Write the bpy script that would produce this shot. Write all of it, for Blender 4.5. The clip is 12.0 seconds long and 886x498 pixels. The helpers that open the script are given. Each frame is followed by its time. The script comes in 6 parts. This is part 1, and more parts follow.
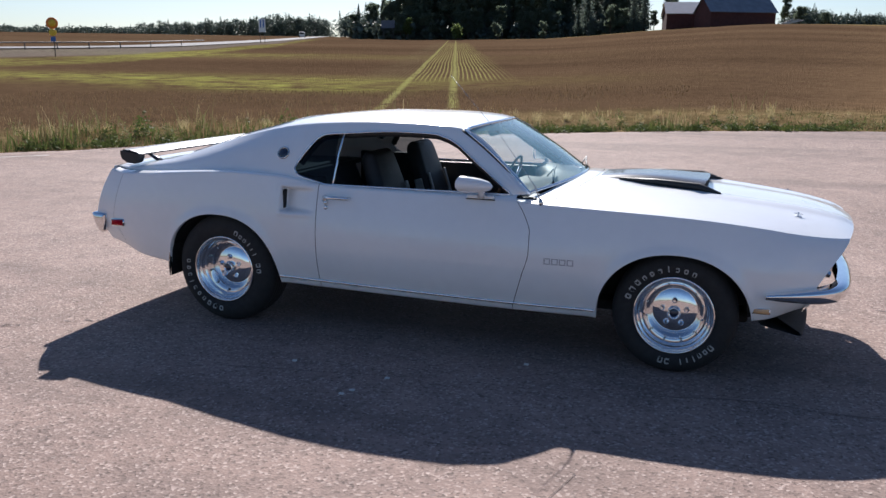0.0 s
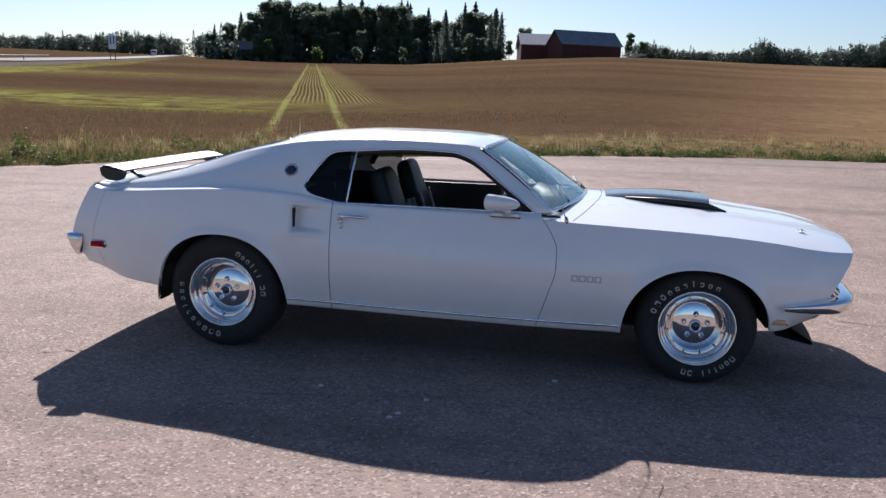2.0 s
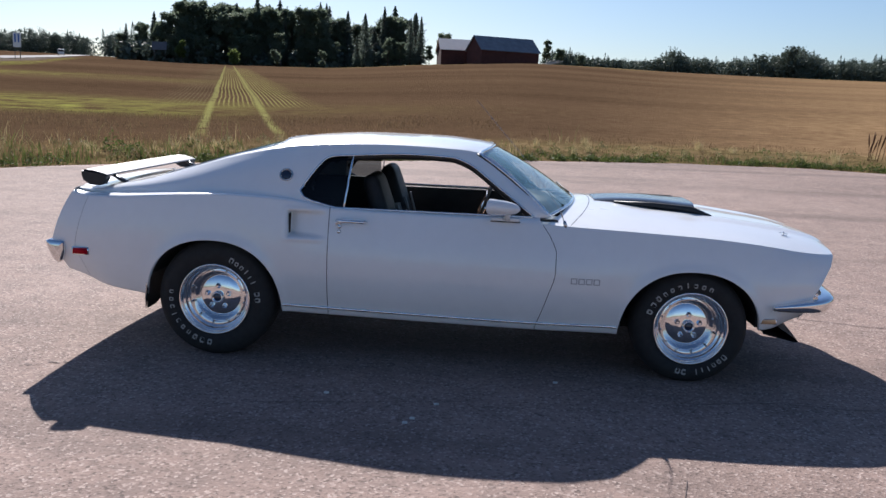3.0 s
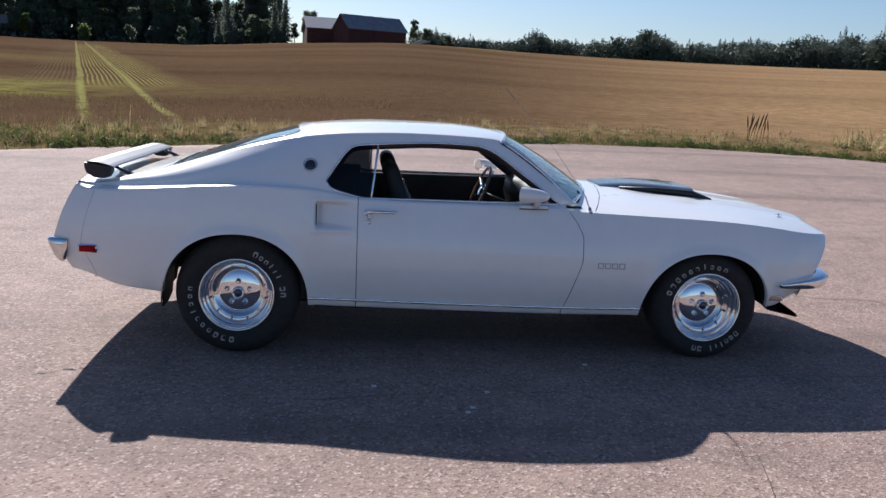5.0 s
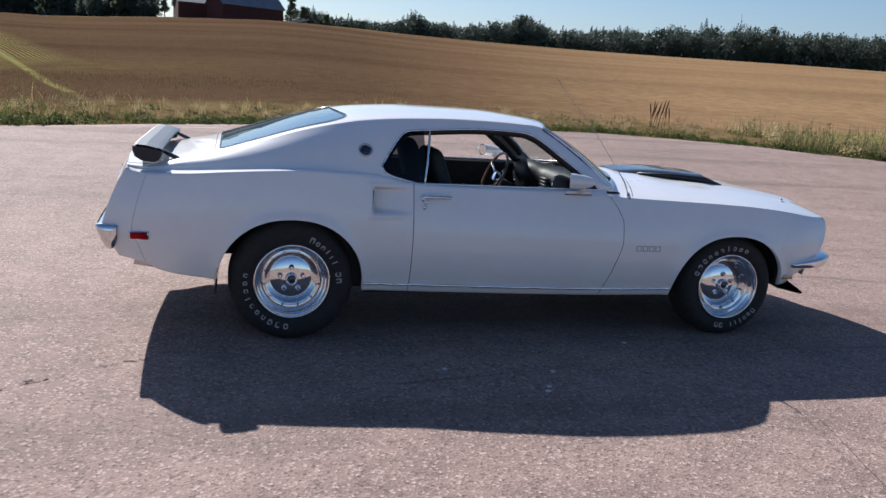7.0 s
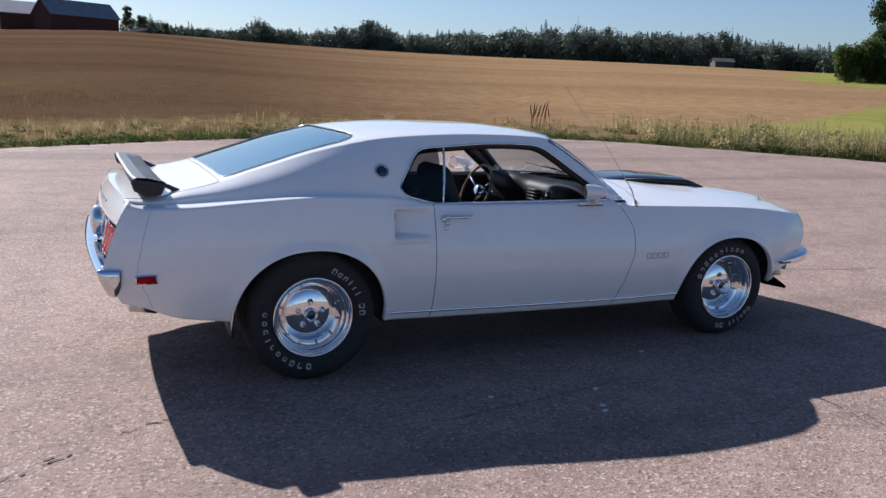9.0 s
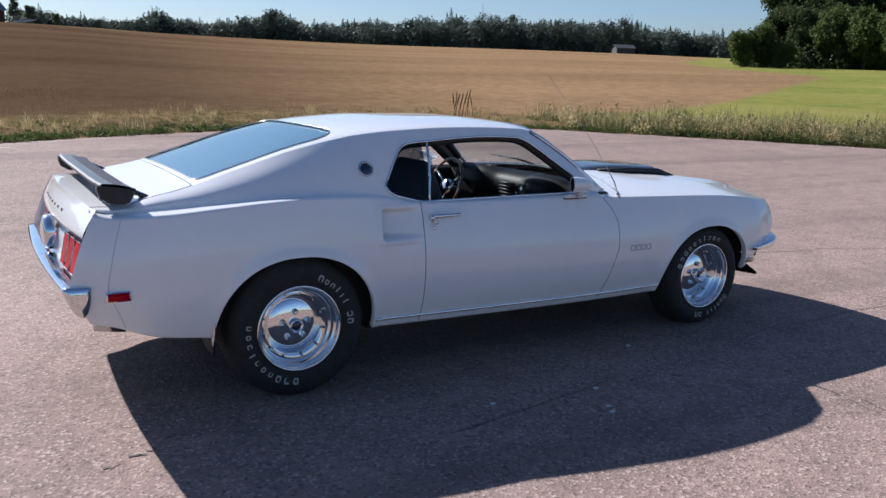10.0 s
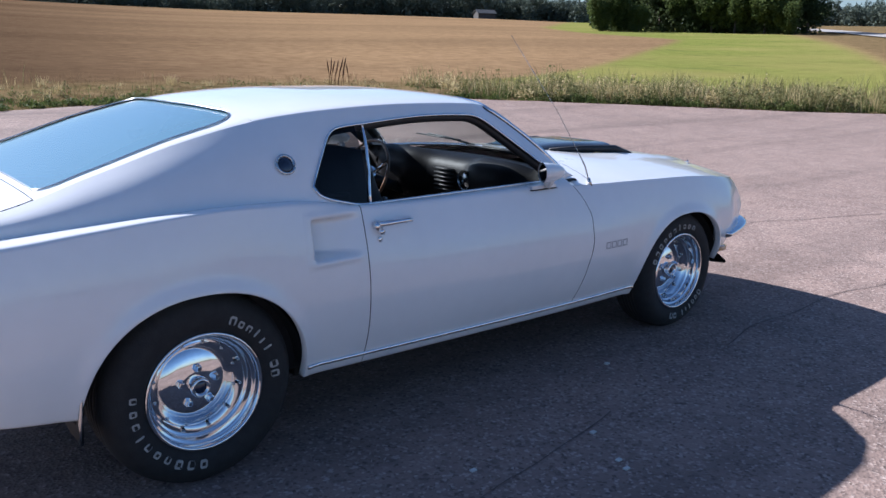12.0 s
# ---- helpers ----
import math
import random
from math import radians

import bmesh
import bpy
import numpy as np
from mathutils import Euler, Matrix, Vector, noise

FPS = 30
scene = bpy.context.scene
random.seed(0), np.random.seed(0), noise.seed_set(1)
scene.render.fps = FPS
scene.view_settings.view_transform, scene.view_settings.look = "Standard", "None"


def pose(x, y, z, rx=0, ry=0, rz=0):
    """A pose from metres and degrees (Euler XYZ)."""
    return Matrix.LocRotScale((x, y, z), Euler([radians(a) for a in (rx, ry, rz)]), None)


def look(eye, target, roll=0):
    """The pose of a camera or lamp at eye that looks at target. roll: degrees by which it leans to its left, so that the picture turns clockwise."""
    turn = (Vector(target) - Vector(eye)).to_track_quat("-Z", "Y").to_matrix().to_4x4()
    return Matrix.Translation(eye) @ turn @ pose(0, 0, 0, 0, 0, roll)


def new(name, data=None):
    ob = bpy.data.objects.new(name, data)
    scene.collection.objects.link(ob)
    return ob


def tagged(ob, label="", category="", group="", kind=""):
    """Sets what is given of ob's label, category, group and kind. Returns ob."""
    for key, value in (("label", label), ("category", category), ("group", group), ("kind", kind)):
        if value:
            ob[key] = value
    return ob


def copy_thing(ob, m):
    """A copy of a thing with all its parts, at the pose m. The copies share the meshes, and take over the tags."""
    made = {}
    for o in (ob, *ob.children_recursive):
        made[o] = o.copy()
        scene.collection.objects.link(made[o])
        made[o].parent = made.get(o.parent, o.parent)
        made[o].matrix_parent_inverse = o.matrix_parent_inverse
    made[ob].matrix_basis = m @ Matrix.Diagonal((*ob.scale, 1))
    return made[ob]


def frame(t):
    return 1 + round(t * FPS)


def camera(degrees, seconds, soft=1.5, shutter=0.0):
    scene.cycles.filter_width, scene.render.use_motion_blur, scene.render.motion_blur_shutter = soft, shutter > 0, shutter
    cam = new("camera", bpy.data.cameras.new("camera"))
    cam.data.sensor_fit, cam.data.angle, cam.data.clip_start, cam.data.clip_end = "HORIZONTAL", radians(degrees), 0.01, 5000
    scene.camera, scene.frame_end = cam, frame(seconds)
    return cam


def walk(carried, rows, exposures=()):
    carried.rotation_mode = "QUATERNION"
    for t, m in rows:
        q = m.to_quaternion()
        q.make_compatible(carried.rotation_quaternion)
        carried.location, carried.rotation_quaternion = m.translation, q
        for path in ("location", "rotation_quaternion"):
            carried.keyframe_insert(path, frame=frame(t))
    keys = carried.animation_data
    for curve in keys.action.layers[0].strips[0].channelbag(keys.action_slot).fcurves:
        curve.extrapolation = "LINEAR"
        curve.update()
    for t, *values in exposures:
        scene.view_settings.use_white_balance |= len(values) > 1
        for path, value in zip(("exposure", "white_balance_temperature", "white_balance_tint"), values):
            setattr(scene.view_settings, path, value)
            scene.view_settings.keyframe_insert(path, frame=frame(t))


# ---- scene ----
cam = camera(56.5, 12.0)
PATH = [
    (0, (1.57, -5.199, 1.593), (0.938, -3.351, 1.162), 0.4),
    (0.5, (1.348, -5.25, 1.583), (0.789, -3.379, 1.153), 0.6),
    (1, (1.121, -5.27, 1.569), (0.634, -3.375, 1.158), 1.3),
    (1.5, (0.885, -5.343, 1.557), (0.492, -3.419, 1.174), 1.6),
    (2, (0.666, -5.392, 1.539), (0.36, -3.45, 1.171), 1.8),
    (2.5, (0.448, -5.414, 1.54), (0.235, -3.457, 1.184), 2.2),
    (3, (0.218, -5.46, 1.528), (0.104, -3.495, 1.177), 2.4),
    (3.5, (0.009, -5.465, 1.536), (-0.014, -3.5, 1.164), 2.2),
    (5.5, (-0.938, -5.416, 1.538), (-0.669, -3.471, 1.156), 3.6),
    (6, (-1.174, -5.382, 1.524), (-0.84, -3.447, 1.143), 4.6),
    (6.5, (-1.438, -5.384, 1.516), (-1.028, -3.468, 1.116), 4.5),
    (8.5, (-2.325, -5.016, 1.509), (-1.579, -3.203, 1.112), 2.5),
    (9, (-2.477, -4.837, 1.513), (-1.66, -3.052, 1.132), 2.2),
    (9.5, (-2.637, -4.644, 1.511), (-1.726, -2.906, 1.126), 1.9),
    (10, (-2.723, -4.443, 1.512), (-1.72, -2.76, 1.112), 1.4),
    (10.5, (-2.694, -4.194, 1.504), (-1.605, -2.567, 1.094), 1.2),
    (11, (-2.659, -3.914, 1.495), (-1.488, -2.353, 1.061), 0.6),
    (11.5, (-2.596, -3.636, 1.493), (-1.37, -2.125, 1.033), 0.1),
    (12, (-2.441, -3.387, 1.487), (-1.192, -1.898, 1.017), 0.8),
]
EXPOSURES = [(0, 0.86, 5560, 13), (5.5, 0.80, 5530, 13), (6.5, 0.79, 5530, 13), (9.5, 0.82, 5450, 14), (10.3, 0.84, 5370, 14), (11.1, 0.93, 5290, 14), (12, 1.08, 5200, 14)]
walk(cam, [(t, look(eye, target, roll)) for t, eye, target, roll in PATH], EXPOSURES)

# ---- world, sun ----
world = bpy.data.worlds.new("sky_world")
scene.world = world
world.use_nodes = True
wn = world.node_tree.nodes
sky = wn.new("ShaderNodeTexSky")
sky.sky_type = "NISHITA"
sky.sun_disc = False
SUN_TO = Vector((-0.41, 1.11, 0.865)).normalized()
sky.sun_elevation = math.asin(SUN_TO.z)
sky.sun_rotation = math.atan2(SUN_TO.x, SUN_TO.y)
sky.air_density, sky.dust_density, sky.ozone_density = 1.0, 0.6, 2.2
world.node_tree.links.new(sky.outputs[0], wn["Background"].inputs[0])
wn["Background"].inputs[1].default_value = 0.049
sun = new("sun", bpy.data.lights.new("sun", "SUN"))
sun.data.energy, sun.data.angle, sun.data.color = 5.0, radians(0.53), (1.0, 0.87, 0.71)
sun.matrix_world = look((0, 0, 30), Vector((0, 0, 30)) - SUN_TO)


# ---- materials ----
def material(name, c1, c2=None, scale=8.0, rough=0.6, metal=0.0, bump=0.0, bump_scale=60.0, coat=0.0, fine=None, spec=0.5, rough_var=0.0):
    """A surface with two colours mixed by noise at two scales, and fine relief."""
    m = bpy.data.materials.new(name)
    m.use_nodes = True
    nt = m.node_tree
    b = nt.nodes["Principled BSDF"]
    b.inputs["Roughness"].default_value, b.inputs["Metallic"].default_value = rough, metal
    b.inputs["Specular IOR Level"].default_value = spec
    b.inputs["Coat Weight"].default_value, b.inputs["Coat Roughness"].default_value = coat, 0.04
    tc = nt.nodes.new("ShaderNodeTexCoord")
    if c2 is None:
        b.inputs["Base Color"].default_value = (*c1, 1)
    else:
        mix = nt.nodes.new("ShaderNodeMix")
        mix.data_type = "RGBA"
        mix.inputs["A"].default_value, mix.inputs["B"].default_value = (*c1, 1), (*c2, 1)
        n1, n2 = nt.nodes.new("ShaderNodeTexNoise"), nt.nodes.new("ShaderNodeTexNoise")
        n1.inputs["Scale"].default_value, n1.inputs["Detail"].default_value = scale, 4
        n2.inputs["Scale"].default_value, n2.inputs["Detail"].default_value = fine or scale * 9, 3
        add = nt.nodes.new("ShaderNodeMath")
        add.operation = "MULTIPLY_ADD"
        add.inputs[1].default_value = 0.5
        ramp = nt.nodes.new("ShaderNodeMapRange")
        ramp.inputs["From Min"].default_value, ramp.inputs["From Max"].default_value = 0.55, 0.95
        half = nt.nodes.new("ShaderNodeMath")
        half.operation, half.inputs[1].default_value = "MULTIPLY", 1.0
        for n in (n1, n2):
            nt.links.new(tc.outputs["Object"], n.inputs["Vector"])
        nt.links.new(n1.outputs["Fac"], half.inputs[0])
        nt.links.new(n2.outputs["Fac"], add.inputs[0])
        nt.links.new(half.outputs[0], add.inputs[2])
        nt.links.new(add.outputs[0], ramp.inputs["Value"])
        nt.links.new(ramp.outputs[0], mix.inputs["Factor"])
        nt.links.new(mix.outputs["Result"], b.inputs["Base Color"])
        if rough_var:
            rr = nt.nodes.new("ShaderNodeMapRange")
            rr.inputs["To Min"].default_value, rr.inputs["To Max"].default_value = rough - rough_var, rough + rough_var
            nt.links.new(n1.outputs["Fac"], rr.inputs["Value"])
            nt.links.new(rr.outputs[0], b.inputs["Roughness"])
    if bump:
        nb, bp = nt.nodes.new("ShaderNodeTexNoise"), nt.nodes.new("ShaderNodeBump")
        nb.inputs["Scale"].default_value, nb.inputs["Detail"].default_value = bump_scale, 4
        bp.inputs["Strength"].default_value, bp.inputs["Distance"].default_value = bump, 0.01
        nt.links.new(tc.outputs["Object"], nb.inputs["Vector"])
        nt.links.new(nb.outputs["Fac"], bp.inputs["Height"])
        nt.links.new(bp.outputs["Normal"], b.inputs["Normal"])
    return m


def leafy(name, dark, light, through_light=0.25, rough=0.6):
    """Foliage: each island its own shade, with some light coming through."""
    m = bpy.data.materials.new(name)
    m.use_nodes = True
    nt = m.node_tree
    b, out = nt.nodes["Principled BSDF"], nt.nodes["Material Output"]
    b.inputs["Roughness"].default_value = rough
    b.inputs["Specular IOR Level"].default_value = 0.08
    g, mix = nt.nodes.new("ShaderNodeNewGeometry"), nt.nodes.new("ShaderNodeMix")
    info, add = nt.nodes.new("ShaderNodeObjectInfo"), nt.nodes.new("ShaderNodeMath")
    add.operation = "MULTIPLY_ADD"
    add.inputs[1].default_value = 0.6
    off = nt.nodes.new("ShaderNodeMath")
    off.operation, off.inputs[1].default_value = "MULTIPLY", 0.4
    mix.data_type = "RGBA"
    mix.inputs["A"].default_value, mix.inputs["B"].default_value = (*dark, 1), (*light, 1)
    nt.links.new(g.outputs["Random Per Island"], add.inputs[0])
    nt.links.new(info.outputs["Random"], off.inputs[0])
    nt.links.new(off.outputs[0], add.inputs[2])
    nt.links.new(add.outputs[0], mix.inputs["Factor"])
    nt.links.new(mix.outputs["Result"], b.inputs["Base Color"])
    t, ms = nt.nodes.new("ShaderNodeBsdfTranslucent"), nt.nodes.new("ShaderNodeMixShader")
    nt.links.new(mix.outputs["Result"], t.inputs["Color"])
    ms.inputs[0].default_value = through_light
    nt.links.new(b.outputs[0], ms.inputs[1])
    nt.links.new(t.outputs[0], ms.inputs[2])
    nt.links.new(ms.outputs[0], out.inputs["Surface"])
    return m


def glass(name, tint, rough=0.0, ior=1.5, film=0.0, film_color=(0.6, 0.72, 0.78)):
    """Thin automotive glass: tinted through, glossier at grazing angles, with a matt film coloured like reflected sky.
    """
    m = bpy.data.materials.new(name)
    m.use_nodes = True
    nt = m.node_tree
    nt.nodes.remove(nt.nodes["Principled BSDF"])
    t, g, d = nt.nodes.new("ShaderNodeBsdfTransparent"), nt.nodes.new("ShaderNodeBsdfGlossy"), nt.nodes.new("ShaderNodeBsdfDiffuse")
    sheen_mix, ms, f = nt.nodes.new("ShaderNodeMixShader"), nt.nodes.new("ShaderNodeMixShader"), nt.nodes.new("ShaderNodeLayerWeight")
    t.inputs[0].default_value = (*tint, 1)
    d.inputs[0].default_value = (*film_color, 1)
    g.inputs["Roughness"].default_value = rough
    r0 = ((ior - 1) / (ior + 1)) ** 2
    f.inputs["Blend"].default_value = 0.5
    steep, fac = nt.nodes.new("ShaderNodeMath"), nt.nodes.new("ShaderNodeMapRange")
    steep.operation, steep.inputs[1].default_value = "POWER", 4.0
    fac.inputs["To Min"].default_value, fac.inputs["To Max"].default_value = r0, 1.0
    nt.links.new(f.outputs["Facing"], steep.inputs[0])
    nt.links.new(steep.outputs[0], fac.inputs["Value"])
    # film: share of flat colour that stands in for mirrored sky
    sheen_mix.inputs[0].default_value = film
    nt.links.new(t.outputs[0], sheen_mix.inputs[1])
    nt.links.new(d.outputs[0], sheen_mix.inputs[2])
    nt.links.new(fac.outputs[0], ms.inputs[0])
    nt.links.new(sheen_mix.outputs[0], ms.inputs[1])
    nt.links.new(g.outputs[0], ms.inputs[2])
    nt.links.new(ms.outputs[0], nt.nodes["Material Output"].inputs["Surface"])
    return m


PAINT = material("white_car_paint", (0.815, 0.827, 0.835), (0.77, 0.783, 0.795), 1.3, 0.3, coat=0.9, fine=14, rough_var=0.08)
CHROME = material("chrome", (0.86, 0.87, 0.88), (0.75, 0.76, 0.78), 6, 0.06, metal=1.0, rough_var=0.03)
DULL_CHROME = material("dull_chrome", (0.6, 0.61, 0.62), (0.5, 0.5, 0.5), 20, 0.22, metal=1.0)
RUBBER = material("tyre_rubber", (0.013, 0.013, 0.014), (0.022, 0.022, 0.022), 30, 0.8, bump=0.15, bump_scale=150)
LETTER = material("white_rubber_lettering", (0.42, 0.41, 0.385), (0.32, 0.31, 0.29), 60, 0.8)
BLACK_PAINT = material("satin_black_paint", (0.012, 0.013, 0.015), (0.02, 0.021, 0.023), 5, 0.22, coat=0.6)
# Black wing paint, base lifted to blue-grey for the sky's sheen on top
WING_BLACK = material("sky_sheen_black_paint", (0.03, 0.032, 0.036), (0.04, 0.042, 0.046), 8, 0.42, coat=0.25)
BLACK_PLASTIC = material("black_plastic", (0.012, 0.012, 0.013), (0.022, 0.022, 0.023), 25, 0.5, bump=0.1, bump_scale=300)
VINYL = material("black_vinyl", (0.014, 0.014, 0.015), (0.026, 0.026, 0.027), 14, 0.5, bump=0.2, bump_scale=120, spec=0.3)
DASH_VINYL = material("black_dash_vinyl", (0.006, 0.006, 0.0075), (0.010, 0.010, 0.012), 14, 0.5, bump=0.12, bump_scale=160, spec=0.2)
STRIPE = material("pale_seat_stripe", (0.42, 0.41, 0.38), (0.33, 0.32, 0.3), 30, 0.6)
HEADLINER = material("dark_headliner", (0.03, 0.03, 0.03), (0.045, 0.045, 0.045), 20, 0.9)
DARK = material("underbody_black", (0.01, 0.01, 0.01), (0.02, 0.018, 0.016), 9, 0.9)
SEAM = material("panel_gap", (0.012, 0.012, 0.013), (0.02, 0.02, 0.02), 30, 0.9)
RED_LENS = material("red_lens", (0.42, 0.002, 0.014), (0.33, 0.001, 0.01), 40, 0.4, spec=0.12)
AMBER_LENS = material("pale_amber_lens", (0.75, 0.45, 0.22), (0.65, 0.4, 0.2), 40, 0.15, coat=0.6)
WOOD_RIM = material("wood_wheel_rim", (0.15, 0.08, 0.045), (0.26, 0.15, 0.085), 25, 0.3, coat=0.5)
BLUE_BADGE = material("dark_blue_badge", (0.01, 0.016, 0.035), (0.02, 0.03, 0.06), 40, 0.2, coat=0.5)
GREY_DECAL = material("grey_outline_decal", (0.40, 0.41, 0.43), (0.34, 0.35, 0.37), 40, 0.5)
# Cyan film paints the sky's reflection on the windshield
WINDSHIELD = glass("windshield_glass", (0.9, 0.97, 0.965), 0.0, 1.65, 0.2, (0.45, 0.93, 1.0))
TINTED = glass("tinted_side_glass", (0.15, 0.165, 0.175), 0.0, 1.35)
# Half-opaque blue film paints mirrored sky over the rear window
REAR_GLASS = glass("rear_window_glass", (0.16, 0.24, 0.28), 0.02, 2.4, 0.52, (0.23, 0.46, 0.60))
MIRROR = material("mirror_glass", (0.9, 0.9, 0.9), None, rough=0.01, metal=1.0)


# ---- helpers ----
def curve(*pts):
    """A smooth curve through (x, y) points, without overshoot."""
    xs, ys = np.array([p[0] for p in pts], float), np.array([p[1] for p in pts], float)
    h, d = np.diff(xs), np.diff(ys) / np.diff(xs)
    m = np.zeros(len(xs))
    m[0], m[-1] = d[0], d[-1]
    for i in range(1, len(xs) - 1):
        if d[i - 1] * d[i] > 0:
            w1, w2 = 2 * h[i] + h[i - 1], h[i] + 2 * h[i - 1]
            m[i] = (w1 + w2) / (w1 / d[i - 1] + w2 / d[i])

    def at(x):
        x = np.clip(np.asarray(x, float), xs[0], xs[-1])
        i = np.clip(np.searchsorted(xs, x) - 1, 0, len(h) - 1)
        t = (x - xs[i]) / h[i]
        return (1 + 2 * t) * (1 - t) ** 2 * ys[i] + t * (1 - t) ** 2 * h[i] * m[i] + t * t * (3 - 2 * t) * ys[i + 1] + t * t * (t - 1) * h[i] * m[i + 1]

    return at


def smooth(a, b, x):
    t = np.clip((np.asarray(x, float) - a) / (b - a), 0, 1)
    return t * t * (3 - 2 * t)


def mesh_of(name, verts, faces, mat, flat=False):
    me = bpy.data.meshes.new(name)
    me.from_pydata([tuple(map(float, v)) for v in verts], [], [tuple(map(int, f)) for f in faces])
    if not flat:
        me.polygons.foreach_set("use_smooth", [True] * len(me.polygons))
    me.materials.append(mat)
    me.update()
    return me


def piece(name, vf, mat, parent=None, label="", flat=False):
    """One mesh object from (verts, faces), under a thing or a part."""
    ob = new(name, mesh_of(name, vf[0], vf[1], mat, flat))
    if parent:
        ob.parent = parent
    return tagged(ob, label)


def part(name, bm, mat, parent=None, label="", flat=True):
    me = bpy.data.meshes.new(name)
    bm.to_mesh(me)
    bm.free()
    if not flat:
        me.polygons.foreach_set("use_smooth", [True] * len(me.polygons))
    me.materials.append(mat)
    ob = new(name, me)
    if parent:
        ob.parent = parent
    return tagged(ob, label)


def grid(p, flip=False, skip=None):
    """Verts and faces of an array of points p[i, j]."""
    n, m = p.shape[:2]
    faces = []
    for i in range(n - 1):
        for j in range(m - 1):
            if skip is not None and skip[i, j]:
                continue
            a, b, c, d = i * m + j, (i + 1) * m + j, (i + 1) * m + j + 1, i * m + j + 1
            faces.append((d, c, b, a) if flip else (a, b, c, d))
    return p.reshape(-1, 3), faces


def joined(*some):
    verts, faces = [], []
    for v, f in some:
        k = len(verts)
        verts += [tuple(q) for q in v]
        faces += [tuple(i + k for i in g) for g in f]
    return verts, faces


def mirrored(vf):
    return [(x, -y, z) for x, y, z in vf[0]], [tuple(reversed(f)) for f in vf[1]]


def lathe(profile, n=48, centre=(0, 0, 0)):
    """A body of revolution about the y axis: profile of (radius, y)."""
    p = np.array([[(r * math.cos(a) + centre[0], y + centre[1], r * math.sin(a) + centre[2]) for r, y in profile] for a in np.linspace(0, 2 * math.pi, n + 1)[:-1]])
    m = len(profile)
    faces = [(i * m + j, ((i + 1) % n) * m + j, ((i + 1) % n) * m + j + 1, i * m + j + 1) for i in range(n) for j in range(m - 1)]
    return p.reshape(-1, 3), faces


def tube(path, radius, n=8, closed=False, flatten=1.0):
    """A round bar along a path; radius may be one number or one for each point."""
    path = [Vector(q) for q in path]
    rads = radius if hasattr(radius, "__len__") else [radius] * len(path)
    rings, up = [], Vector((0, 0, 1))
    for i, q in enumerate(path):
        a = path[(i - 1) % len(path)] if closed or i else q
        b = path[(i + 1) % len(path)] if closed or i < len(path) - 1 else q
        d = (b - a).normalized()
        s = d.cross(up) if abs(d.z) < 0.95 else d.cross(Vector((1, 0, 0)))
        s.normalize()
        w = s.cross(d)
        rings.append([q + rads[i] * (math.cos(t) * s + math.sin(t) * flatten * w) for t in np.linspace(0, 2 * math.pi, n + 1)[:-1]])
    verts = [v for r in rings for v in r]
    faces = []
    for i in range(len(path) if closed else len(path) - 1):
        k = (i + 1) % len(path)
        faces += [(i * n + j, i * n + (j + 1) % n, k * n + (j + 1) % n, k * n + j) for j in range(n)]
    if not closed:
        faces += [tuple(reversed(range(n))), tuple(range((len(path) - 1) * n, len(path) * n))]
    return verts, faces


def box(x0, x1, y0, y1, z0, z1, bevel=0.0, seg=2, m=None):
    """A bevelled block as a bmesh."""
    bm = bmesh.new()
    bmesh.ops.create_cube(bm, size=1)
    for v in bm.verts:
        v.co = Vector(((x0 + x1) / 2 + v.co.x * (x1 - x0), (y0 + y1) / 2 + v.co.y * (y1 - y0), (z0 + z1) / 2 + v.co.z * (z1 - z0)))
    if bevel:
        bmesh.ops.bevel(bm, geom=bm.edges[:], offset=bevel, segments=seg, affect="EDGES", profile=0.5)
    if m is not None:
        bmesh.ops.transform(bm, matrix=m, verts=bm.verts[:])
    return bm


def box_vf(x0, x1, y0, y1, z0, z1):
    v = [(x, y, z) for x in (x0, x1) for y in (y0, y1) for z in (z0, z1)]
    return v, [(0, 1, 3, 2), (4, 6, 7, 5), (0, 4, 5, 1), (2, 3, 7, 6), (0, 2, 6, 4), (1, 5, 7, 3)]


def thing(name, at, label, category, group="", kind=""):
    ob = new(name)
    ob.location = at
    return tagged(ob, label, category, group, kind)


# ---- the lie of the land ----
CX, CY = -0.7, -5.2
RIDGE = curve((-180, 1.2), (-100, 1.6), (-60, 1.85), (-46, 1.9), (-36, 1.95), (-27, 1.95), (-20, 1.85), (-12, 1.95), (-4, 2.5), (2.6, 2.8), (7, 2.72), (11.7, 2.55), (26, 2.27), (34, 2.2), (42, 2.05), (49, 1.85), (62, 1.75), (80, 1.6), (120, 1.3), (180, 1.2))
REACH = curve((-180, 300), (-60, 480), (-30, 470), (-22, 300), (-12, 262), (-4, 255), (3, 240), (12, 300), (26, 330), (34, 320), (62, 300), (180, 300))


def land(x, y):
    """Height of the ground."""
    x, y = np.asarray(x, float), np.asarray(y, float)
    dx, dy = x - CX, y - CY
    r, az = np.hypot(dx, dy), np.degrees(np.arctan2(dx, dy))
    d = np.maximum(0, y - 2.5)
    near = 0.034 * d * d / (d + 3.0)
    far, tall = REACH(az), 1.5 + REACH(az) * np.tan(np.radians(RIDGE(az)))
    w = smooth(-115, -72, az) * (1 - smooth(85, 125, az))
    u = np.clip((r - 17) / (far - 17), 0, 1)
    z17 = 0.034 * np.maximum(0, 17 * np.cos(np.radians(az)) - 9)
    up = z17 + (tall - z17) * u + np.maximum(0, r - far) * 0.031
    return near * (1 - smooth(13, 21, r)) + smooth(13, 21, r) * up * w


